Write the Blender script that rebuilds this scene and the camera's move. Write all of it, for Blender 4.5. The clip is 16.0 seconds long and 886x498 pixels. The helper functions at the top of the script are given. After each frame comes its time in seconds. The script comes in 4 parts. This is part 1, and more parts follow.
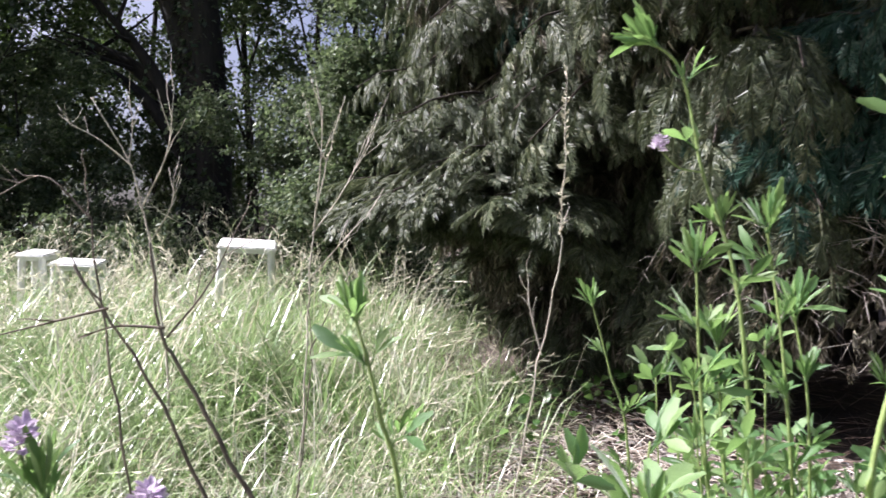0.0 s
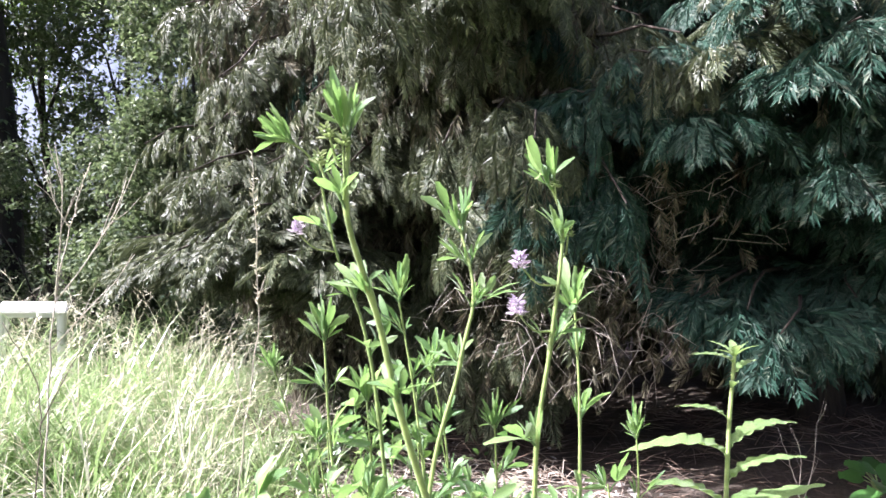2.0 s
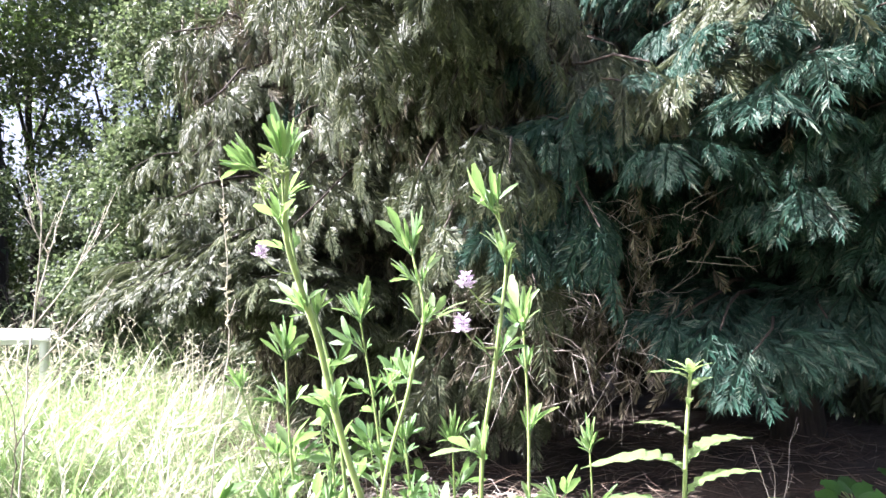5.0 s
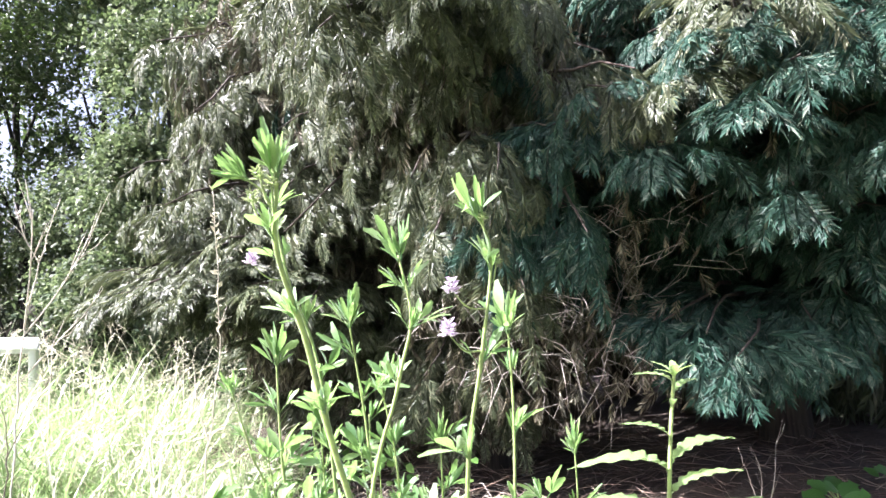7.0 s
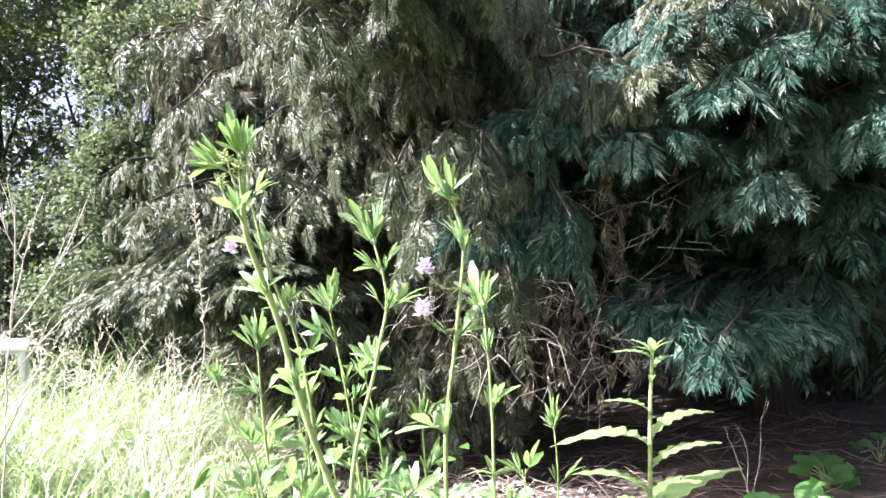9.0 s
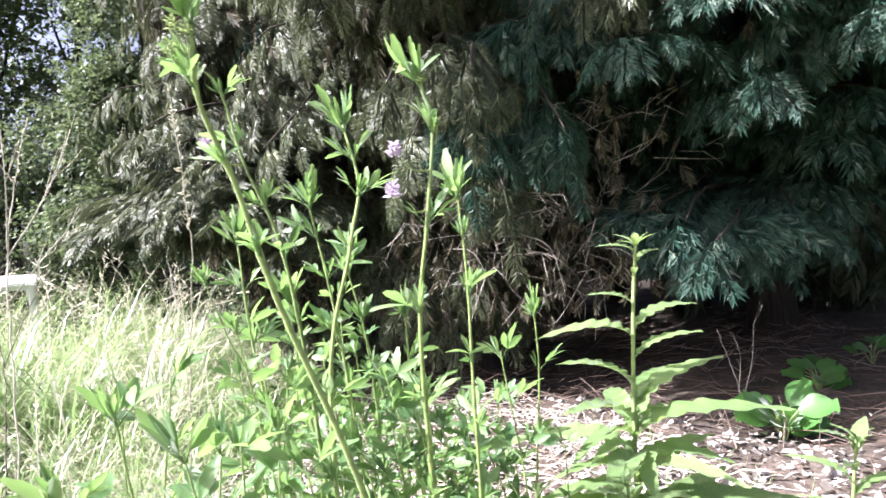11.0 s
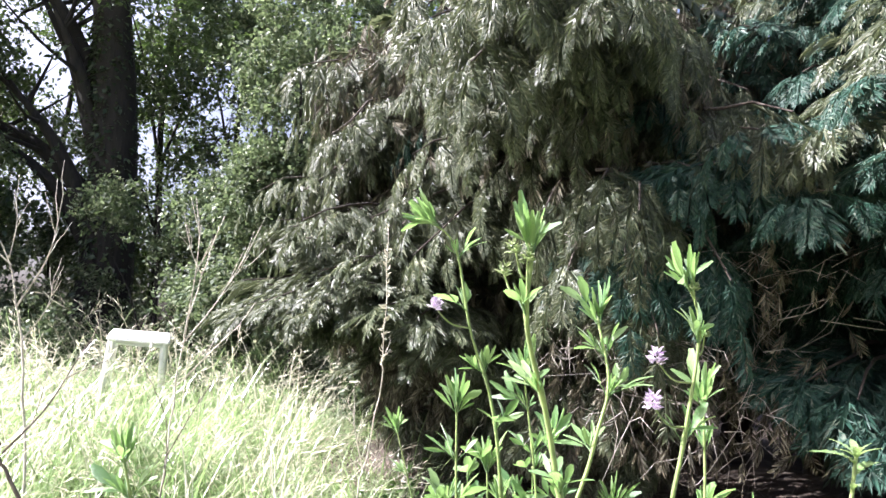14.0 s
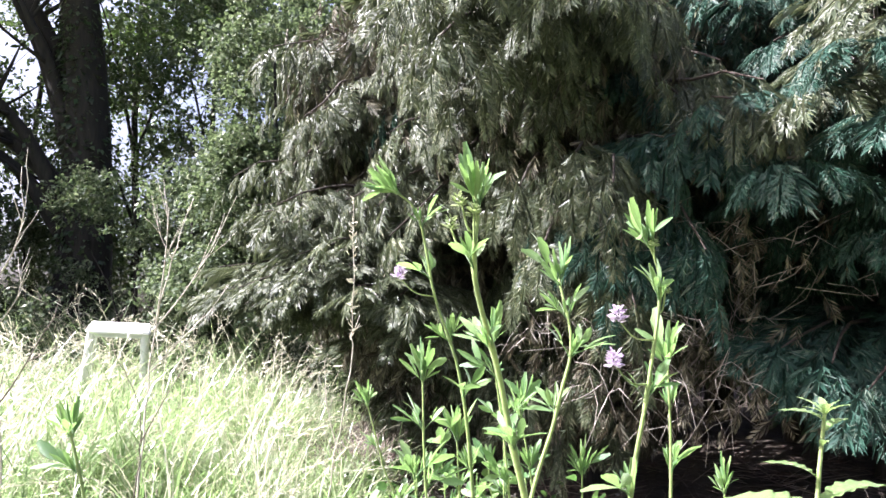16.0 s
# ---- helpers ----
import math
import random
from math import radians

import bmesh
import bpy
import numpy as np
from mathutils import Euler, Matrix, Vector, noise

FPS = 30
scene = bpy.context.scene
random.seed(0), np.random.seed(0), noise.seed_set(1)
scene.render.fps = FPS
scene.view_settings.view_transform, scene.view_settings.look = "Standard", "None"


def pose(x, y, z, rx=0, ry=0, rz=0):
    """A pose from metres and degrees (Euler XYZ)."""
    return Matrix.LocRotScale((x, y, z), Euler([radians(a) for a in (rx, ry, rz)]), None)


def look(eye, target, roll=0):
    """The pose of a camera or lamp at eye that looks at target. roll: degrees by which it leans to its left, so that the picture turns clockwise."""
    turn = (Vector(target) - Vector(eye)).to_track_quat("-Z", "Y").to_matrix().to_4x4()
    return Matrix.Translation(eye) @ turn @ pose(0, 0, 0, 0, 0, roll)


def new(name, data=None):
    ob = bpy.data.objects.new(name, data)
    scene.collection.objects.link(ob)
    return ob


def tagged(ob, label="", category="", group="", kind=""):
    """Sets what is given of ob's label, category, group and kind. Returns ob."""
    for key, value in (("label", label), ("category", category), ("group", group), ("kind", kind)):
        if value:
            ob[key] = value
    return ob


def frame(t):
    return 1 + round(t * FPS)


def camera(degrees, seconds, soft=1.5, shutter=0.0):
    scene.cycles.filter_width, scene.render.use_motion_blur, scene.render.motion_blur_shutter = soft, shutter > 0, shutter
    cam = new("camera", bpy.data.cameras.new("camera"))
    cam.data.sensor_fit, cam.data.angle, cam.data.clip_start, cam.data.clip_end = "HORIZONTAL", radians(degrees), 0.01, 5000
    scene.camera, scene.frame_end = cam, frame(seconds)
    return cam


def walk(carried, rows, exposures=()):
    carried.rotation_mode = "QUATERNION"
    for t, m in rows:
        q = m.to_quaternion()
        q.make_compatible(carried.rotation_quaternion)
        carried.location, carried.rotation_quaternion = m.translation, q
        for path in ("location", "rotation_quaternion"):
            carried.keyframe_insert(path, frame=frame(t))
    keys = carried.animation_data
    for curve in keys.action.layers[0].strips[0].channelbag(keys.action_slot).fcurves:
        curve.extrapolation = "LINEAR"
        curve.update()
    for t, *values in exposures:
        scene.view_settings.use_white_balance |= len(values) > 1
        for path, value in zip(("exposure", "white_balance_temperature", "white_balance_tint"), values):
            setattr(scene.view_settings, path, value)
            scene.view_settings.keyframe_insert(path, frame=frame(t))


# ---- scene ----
cam = camera(65.4, 16.0, soft=1.5, shutter=0.2)
METRES, EYE, TILT, LEAN, TURN = 0.75, 0.64, 0.0, 0.0, 0.0
ROWS = [
    (0.0, 0.0, 0.0, 0.0, -0.0, 0.0, -0.0),
    (0.5, 0.0723, -0.0459, 0.015, -4.94, 1.17, 1.39),
    (1.0, 0.1372, -0.0779, 0.0151, -7.16, 1.36, 2.76),
    (1.5, 0.1982, -0.105, 0.0189, -10.57, 2.41, 3.3),
    (2.0, 0.2374, -0.1364, 0.0295, -13.28, 3.67, 2.22),
    (2.5, 0.2782, -0.1631, 0.0203, -14.7, 3.46, 3.22),
    (3.0, 0.2976, -0.1852, 0.0196, -15.56, 4.4, 2.66),
    (3.5, 0.2893, -0.1919, 0.0223, -14.79, 5.45, 2.68),
    (4.0, 0.2774, -0.19, 0.0221, -14.22, 5.78, 2.24),
    (6.5, 0.2698, -0.1971, 0.0184, -14.05, 5.55, 3.26),
    (7.0, 0.2714, -0.2152, 0.0195, -14.83, 6.09, 3.09),
    (7.5, 0.2812, -0.2311, 0.0105, -16.48, 5.86, 3.95),
    (8.0, 0.2483, -0.2233, 0.0283, -14.89, 6.12, 2.72),
    (10.5, 0.3597, -0.2603, -0.054, -16.71, 1.03, 7.79),
    (11.0, 0.3217, -0.2492, -0.0593, -14.95, -0.42, 6.43),
    (11.5, 0.2532, -0.2163, -0.0087, -10.19, 0.9, 1.81),
    (12.0, 0.2123, -0.1997, 0.0189, -7.71, 1.76, 0.16),
    (12.5, 0.179, -0.1706, 0.0347, -5.55, 3.26, 0.19),
    (13.0, 0.1532, -0.1618, 0.0583, -6.07, 5.96, -1.27),
    (13.5, 0.1589, -0.174, 0.0639, -6.59, 7.42, -1.38),
    (14.0, 0.1489, -0.1931, 0.0675, -7.01, 7.89, -1.99),
    (14.5, 0.1569, -0.1948, 0.0618, -8.11, 7.67, -1.57),
    (15.0, 0.1612, -0.1948, 0.0611, -8.01, 7.53, -1.33),
    (15.5, 0.1809, -0.1877, 0.0517, -8.26, 6.91, -0.26),
    (16.0, 0.1826, -0.1802, 0.0465, -8.13, 6.56, -0.1),
]
EXPOSURES = [(t, 2.05 + s, 5950, 22) for t, s in ((0.0, -0.7), (0.5, -0.36), (1.0, -0.22), (2.0, 0.08), (3.0, 0.52), (4.0, 0.58), (7.0, 0.62), (8.0, 0.69), (10.5, 0.24), (11.0, 0.15), (12.0, 0.02), (13.0, 0.12), (14.0, 0.27), (16.0, 0.3))]
walk(cam, [(t, pose(0, 0, EYE, TILT, LEAN, TURN) @ pose(METRES * x, METRES * y, METRES * z, 90 + pitch, roll, yaw)) for t, x, y, z, yaw, pitch, roll in ROWS], EXPOSURES)

# ---- light ----
TO_SUN = Vector((-0.88, 0.06, 0.95)).normalized()
world = bpy.data.worlds.new("world")
scene.world = world
world.use_nodes = True
wn = world.node_tree.nodes
sky = wn.new("ShaderNodeTexSky")
sky.sky_type = "NISHITA"
sky.sun_disc = False
sky.dust_density, sky.air_density, sky.ozone_density = 8.0, 0.7, 0.6
sky.sun_elevation = math.asin(TO_SUN.z)
sky.sun_rotation = math.atan2(TO_SUN.x, TO_SUN.y)
wn["Background"].inputs["Strength"].default_value = 0.085
world.node_tree.links.new(sky.outputs[0], wn["Background"].inputs["Color"])
sun = new("sun", bpy.data.lights.new("sun", "SUN"))
sun.data.energy, sun.data.angle, sun.data.color = 5.0, radians(0.6), (1.0, 0.97, 0.93)
sun.matrix_world = look((0, 0, 20), Vector((0, 0, 20)) - TO_SUN)

# ---- materials ----
def material(name):
    m = bpy.data.materials.new(name)
    m.use_nodes = True
    return m, m.node_tree.nodes, m.node_tree.links, m.node_tree.nodes["Principled BSDF"]


def ramp(nodes, stops):
    r = nodes.new("ShaderNodeValToRGB")
    e = r.color_ramp.elements
    while len(e) < len(stops):
        e.new(0.5)
    for k, (at, c) in zip(e, stops):
        k.position, k.color = at, (*c, 1)
    return r


def noise_tex(nodes, links, scale, detail=4.0, rough=0.6, coord="Object"):
    tc = nodes.new("ShaderNodeTexCoord")
    n = nodes.new("ShaderNodeTexNoise")
    n.inputs["Scale"].default_value, n.inputs["Detail"].default_value, n.inputs["Roughness"].default_value = scale, detail, rough
    links.new(tc.outputs[coord], n.inputs["Vector"])
    return n


def mix_colour(nodes, links, a, b, fac, mode="MIX"):
    m = nodes.new("ShaderNodeMix")
    m.data_type, m.blend_type = "RGBA", mode
    for sock, v in ((m.inputs[6], a), (m.inputs[7], b), (m.inputs[0], fac)):
        if hasattr(v, "is_output"):
            links.new(v, sock)
        elif isinstance(v, tuple):
            sock.default_value = (*v, 1)
        else:
            sock.default_value = v
    return m.outputs[2]


def bump(nodes, links, height, bsdf, strength, distance):
    b = nodes.new("ShaderNodeBump")
    b.inputs["Strength"].default_value, b.inputs["Distance"].default_value = strength, distance
    links.new(height, b.inputs["Height"])
    links.new(b.outputs[0], bsdf.inputs["Normal"])


def leafy(name, stops, through_colour, share=0.35, rough=0.45, scale=30.0, single=False, spec=0.5, patchy=False):
    """Thin plant matter: gloss above, light let through. single: an object of its own for each piece."""
    m, nodes, links, bsdf = material(name)
    if single:
        both = nodes.new("ShaderNodeMath")
        both.operation = "ADD"
        links.new(nodes.new("ShaderNodeObjectInfo").outputs["Random"], both.inputs[0])
        links.new(nodes.new("ShaderNodeNewGeometry").outputs["Random Per Island"], both.inputs[1])
        wrap = nodes.new("ShaderNodeMath")
        wrap.operation = "FRACT"
        links.new(both.outputs[0], wrap.inputs[0])
        rnd = wrap.outputs[0]
        bsdf.inputs["Sheen Weight"].default_value = 0.35
        bsdf.inputs["Sheen Roughness"].default_value = 0.35
    else:
        rnd = nodes.new("ShaderNodeNewGeometry").outputs["Random Per Island"]
    r = ramp(nodes, stops)
    if patchy:
        big = noise_tex(nodes, links, 2.2, 5.0, 0.65)
        add = nodes.new("ShaderNodeMath")
        add.operation = "MULTIPLY_ADD"
        links.new(rnd, add.inputs[0])
        add.inputs[1].default_value = 0.5
        spread = nodes.new("ShaderNodeMapRange")
        links.new(big.outputs[0], spread.inputs[0])
        for sock, value in zip((1, 2, 3, 4), (0.36, 0.64, -0.08, 0.52)):
            spread.inputs[sock].default_value = value
        links.new(spread.outputs[0], add.inputs[2])
        rnd = add.outputs[0]
    links.new(rnd, r.inputs[0])
    n = noise_tex(nodes, links, scale)
    shade = ramp(nodes, [(0.3, (0.6, 0.6, 0.6)), (0.7, (1.25, 1.25, 1.15))])
    links.new(n.outputs[0], shade.inputs[0])
    col = mix_colour(nodes, links, r.outputs[0], shade.outputs[0], 1.0, "MULTIPLY")
    links.new(col, bsdf.inputs["Base Color"])
    bsdf.inputs["Roughness"].default_value = rough
    bsdf.inputs["Specular IOR Level"].default_value = spec
    tr = nodes.new("ShaderNodeBsdfTranslucent")
    links.new(mix_colour(nodes, links, col, through_colour, 0.6), tr.inputs["Color"])
    mx = nodes.new("ShaderNodeMixShader")
    mx.inputs[0].default_value = share
    links.new(bsdf.outputs[0], mx.inputs[1])
    links.new(tr.outputs[0], mx.inputs[2])
    links.new(mx.outputs[0], nodes["Material Output"].inputs["Surface"])
    bump(nodes, links, n.outputs[0], bsdf, 0.25, 0.002)
    return m


def woody(name, dark, light, scale=(30, 30, 4), rough=0.9, depth=0.01):
    m, nodes, links, bsdf = material(name)
    tc = nodes.new("ShaderNodeTexCoord")
    mp = nodes.new("ShaderNodeMapping")
    mp.inputs["Scale"].default_value = scale
    links.new(tc.outputs["Object"], mp.inputs[0])
    n = nodes.new("ShaderNodeTexNoise")
    n.inputs["Scale"].default_value, n.inputs["Detail"].default_value = 1.0, 8.0
    links.new(mp.outputs[0], n.inputs["Vector"])
    r = ramp(nodes, [(0.3, dark), (0.7, light)])
    links.new(n.outputs[0], r.inputs[0])
    links.new(r.outputs[0], bsdf.inputs["Base Color"])
    bsdf.inputs["Roughness"].default_value = rough
    bump(nodes, links, n.outputs[0], bsdf, 0.7, depth)
    return m


def piecewise(name, stops, rough=0.85, scale=60.0):
    """Dead pieces, each with its own colour."""
    m, nodes, links, bsdf = material(name)
    g = nodes.new("ShaderNodeNewGeometry")
    r = ramp(nodes, stops)
    links.new(g.outputs["Random Per Island"], r.inputs[0])
    n = noise_tex(nodes, links, scale)
    sh = ramp(nodes, [(0.3, (0.65, 0.62, 0.6)), (0.7, (1.1, 1.1, 1.1))])
    links.new(n.outputs[0], sh.inputs[0])
    links.new(mix_colour(nodes, links, r.outputs[0], sh.outputs[0], 1.0, "MULTIPLY"), bsdf.inputs["Base Color"])
    bsdf.inputs["Roughness"].default_value = rough
    bump(nodes, links, n.outputs[0], bsdf, 0.3, 0.002)
    return m


M_ALF = leafy("alfalfa_leaf", [(0, (0.05, 0.125, 0.045)), (0.5, (0.115, 0.22, 0.082)), (1, (0.225, 0.33, 0.14))], (0.34, 0.56, 0.15), 0.42, 0.36, 60, True)
M_ALF_STEM = leafy("alfalfa_stem", [(0, (0.20, 0.28, 0.09)), (1, (0.24, 0.32, 0.11))], (0.25, 0.35, 0.08), 0.12, 0.55, 80, True)
M_PETAL = leafy("petal", [(0, (0.36, 0.26, 0.44)), (0.4, (0.56, 0.47, 0.62)), (1, (0.80, 0.76, 0.82))], (0.6, 0.48, 0.68), 0.35, 0.6, 80)
M_BUD = leafy("bud", [(0, (0.13, 0.21, 0.09)), (0.6, (0.22, 0.29, 0.15)), (1, (0.40, 0.42, 0.32))], (0.4, 0.5, 0.16), 0.3, 0.6, 80)
M_WEED = leafy("weed_leaf", [(0, (0.13, 0.22, 0.08)), (1, (0.21, 0.31, 0.13))], (0.38, 0.55, 0.14), 0.35, 0.36, 50, True)
M_WEED_STEM = leafy("weed_stem", [(0, (0.25, 0.33, 0.12)), (1, (0.28, 0.36, 0.14))], (0.3, 0.4, 0.1), 0.12, 0.55, 80, True)
M_DOCK = leafy("round_leaf", [(0, (0.05, 0.15, 0.03)), (1, (0.08, 0.20, 0.05))], (0.15, 0.40, 0.04), 0.3, 0.4, 40, True)
M_IVY = leafy("ivy_leaf", [(0, (0.03, 0.08, 0.02)), (0.5, (0.06, 0.13, 0.03)), (1, (0.12, 0.2, 0.06))], (0.2, 0.4, 0.05), 0.25, 0.35, 40)
M_SPRAY = leafy("cypress_spray", [(0, (0.036, 0.050, 0.027)), (0.5, (0.060, 0.079, 0.044)), (0.85, (0.10, 0.118, 0.068)), (1, (0.23, 0.24, 0.165))], (0.17, 0.20, 0.09), 0.24, 0.45, 12, spec=0.38)
# Blue-green foliage; part of its blue stands for skylit shade.
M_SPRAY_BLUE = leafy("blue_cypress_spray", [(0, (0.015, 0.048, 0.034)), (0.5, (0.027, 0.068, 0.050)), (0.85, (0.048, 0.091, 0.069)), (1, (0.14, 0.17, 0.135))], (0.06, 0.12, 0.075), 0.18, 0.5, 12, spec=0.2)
M_BROWN_SPRAY = leafy("dead_spray", [(0, (0.05, 0.047, 0.032)), (0.6, (0.10, 0.092, 0.063)), (1, (0.23, 0.215, 0.16))], (0.12, 0.09, 0.05), 0.1, 0.7, 12)
M_TREE_LEAF = leafy("tree_leaf", [(0, (0.016, 0.034, 0.016)), (0.6, (0.034, 0.060, 0.030)), (1, (0.10, 0.13, 0.075))], (0.18, 0.29, 0.06), 0.22, 0.42, 6, spec=0.4)
M_SHRUB_LEAF = leafy("shrub_leaf", [(0, (0.022, 0.042, 0.024)), (0.55, (0.075, 0.108, 0.06)), (0.85, (0.17, 0.20, 0.13)), (1, (0.30, 0.33, 0.24))], (0.22, 0.30, 0.12), 0.28, 0.55, 6, spec=0.3)
M_GRASS = leafy("green_grass", [(0, (0.085, 0.165, 0.045)), (0.4, (0.17, 0.275, 0.08)), (0.66, (0.27, 0.35, 0.17)), (1, (0.54, 0.565, 0.465))], (0.35, 0.46, 0.21), 0.34, 0.3, 3, patchy=True, spec=0.8)
M_STRAW = leafy("dry_grass", [(0, (0.42, 0.39, 0.28)), (0.6, (0.57, 0.55, 0.43)), (1, (0.68, 0.67, 0.58))], (0.6, 0.57, 0.44), 0.35, 0.45, 3)
# Near-black: the trunks' shaded silhouette is put into the bark colour.
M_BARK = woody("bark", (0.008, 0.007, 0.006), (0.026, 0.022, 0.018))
M_RED_BARK = woody("fibrous_bark", (0.026, 0.021, 0.017), (0.075, 0.058, 0.046), (50, 50, 3))
M_TWIG = woody("twig", (0.13, 0.113, 0.094), (0.37, 0.34, 0.295), (60, 60, 20), 0.85, 0.002)
M_STALK = woody("stalk", (0.06, 0.047, 0.037), (0.19, 0.155, 0.12), (90, 90, 20), 0.8, 0.001)
M_PALE_STALK = woody("pale_stalk", (0.30, 0.27, 0.22), (0.54, 0.50, 0.42), (90, 90, 20), 0.8, 0.001)
M_CHIP = piecewise("wood_chip", [(0, (0.11, 0.097, 0.083)), (0.35, (0.23, 0.215, 0.19)), (0.7, (0.40, 0.385, 0.355)), (1, (0.62, 0.61, 0.585))])
M_STRAW_LITTER = piecewise("fallen_straw", [(0, (0.33, 0.28, 0.22)), (0.5, (0.52, 0.47, 0.39)), (1, (0.69, 0.65, 0.58))])
M_NEEDLE = piecewise("fallen_twig", [(0, (0.075, 0.05, 0.037)), (0.5, (0.16, 0.11, 0.083)), (1, (0.36, 0.29, 0.23))])

m, nodes, links, bsdf = material("soil")
n1, n2 = noise_tex(nodes, links, 7.0, 10), noise_tex(nodes, links, 55.0, 8)
r1 = ramp(nodes, [(0.3, (0.048, 0.039, 0.031)), (0.6, (0.12, 0.098, 0.078)), (0.8, (0.20, 0.17, 0.14))])
r2 = ramp(nodes, [(0.35, (0.55, 0.5, 0.45)), (0.65, (1.2, 1.15, 1.1))])
links.new(n1.outputs[0], r1.inputs[0])
links.new(n2.outputs[0], r2.inputs[0])
place = nodes.new("ShaderNodeSeparateXYZ")
links.new(nodes.new("ShaderNodeNewGeometry").outputs["Position"], place.inputs[0])
sides = []
for axis, low_end, high_end in ((0, -0.9, -0.25), (1, -0.1, 0.5)):
    rim = nodes.new("ShaderNodeMapRange")
    links.new(place.outputs[axis], rim.inputs[0])
    for sock, value in zip((1, 2, 3, 4), (low_end, high_end, 1.0, 0.0)):
        rim.inputs[sock].default_value = value
    sides.append(rim.outputs[0])
either = nodes.new("ShaderNodeMath")
either.operation = "MAXIMUM"
links.new(sides[0], either.inputs[0])
links.new(sides[1], either.inputs[1])
r3 = ramp(nodes, [(0.3, (0.10, 0.13, 0.05)), (0.7, (0.26, 0.26, 0.13))])
links.new(n1.outputs[0], r3.inputs[0])
earth = mix_colour(nodes, links, r1.outputs[0], r3.outputs[0], either.outputs[0])
links.new(mix_colour(nodes, links, earth, r2.outputs[0], 1.0, "MULTIPLY"), bsdf.inputs["Base Color"])
bsdf.inputs["Roughness"].default_value = 0.95
bump(nodes, links, n2.outputs[0], bsdf, 0.8, 0.02)
M_SOIL = m
m, nodes, links, bsdf = material("white_plastic")
n1 = noise_tex(nodes, links, 5.0, 8)
r1 = ramp(nodes, [(0.3, (0.66, 0.66, 0.62)), (0.6, (0.80, 0.80, 0.78))])
links.new(n1.outputs[0], r1.inputs[0])
links.new(r1.outputs[0], bsdf.inputs["Base Color"])
bsdf.inputs["Roughness"].default_value = 0.45
M_PLASTIC = m

# ---- mesh helpers ----
rng = np.random.default_rng(7)
U = lambda a, b: float(rng.uniform(a, b))


def ground_z(x, y):
    x, y = np.asarray(x, float), np.asarray(y, float)
    near = np.exp(-((x * x + y * y) / 900.0))
    z = 0.025 * np.sin(1.7 * x + 0.6) * np.cos(1.3 * y) + 0.015 * np.sin(4.1 * x + 2.0 * y) + 0.008 * np.sin(9 * x - 7 * y + 1)
    z = z - 0.09 * np.clip((x - 0.9) / 0.9, 0, 1) + 0.35 * np.clip((y - 6.5) / 8, 0, 1)
    return z * near


def gz(x, y):
    return float(ground_z(x, y))


def mesh_of(name, verts, faces, mat, smooth=True):
    """A mesh from an array of vertices and a list of face arrays (each n x 3 or n x 4)."""
    me = bpy.data.meshes.new(name)
    verts = np.asarray(verts, np.float32).reshape(-1, 3)
    faces = [np.asarray(f, np.int32) for f in faces if len(f)]
    loops = np.concatenate([f.ravel() for f in faces])
    sizes = np.concatenate([np.full(len(f), f.shape[1], np.int32) for f in faces])
    me.vertices.add(len(verts))
    me.vertices.foreach_set("co", verts.ravel())
    me.loops.add(len(loops))
    me.loops.foreach_set("vertex_index", loops)
    me.polygons.add(len(sizes))
    me.polygons.foreach_set("loop_start", np.concatenate([[0], np.cumsum(sizes)[:-1]]).astype(np.int32))
    me.polygons.foreach_set("loop_total", sizes)
    me.polygons.foreach_set("use_smooth", np.full(len(sizes), smooth))
    me.update(calc_edges=True)
    me.materials.append(mat)
    return me


def tiled(name, template, mats, mat):
    """Many copies of one template (verts, quads) as one mesh. mats: n x 3 x 4."""
    tv, tf = template
    v = np.einsum("nij,vj->nvi", mats[:, :, :3], tv) + mats[:, None, :, 3]
    f = (tf[None] + (np.arange(len(mats)) * len(tv))[:, None, None]).reshape(-1, tf.shape[1])
    return v.reshape(-1, 3), f


def thing(name, label, category, at=(0, 0, 0), group="", kind=""):
    e = new(name)
    e.location = at
    e.empty_display_size = 0.05
    return tagged(e, label, category, group, kind)


def part(name, me, parent, label="", m=None):
    ob = new(name, me)
    ob.parent = parent
    if m is not None:
        ob.matrix_basis = m
    return tagged(ob, label)


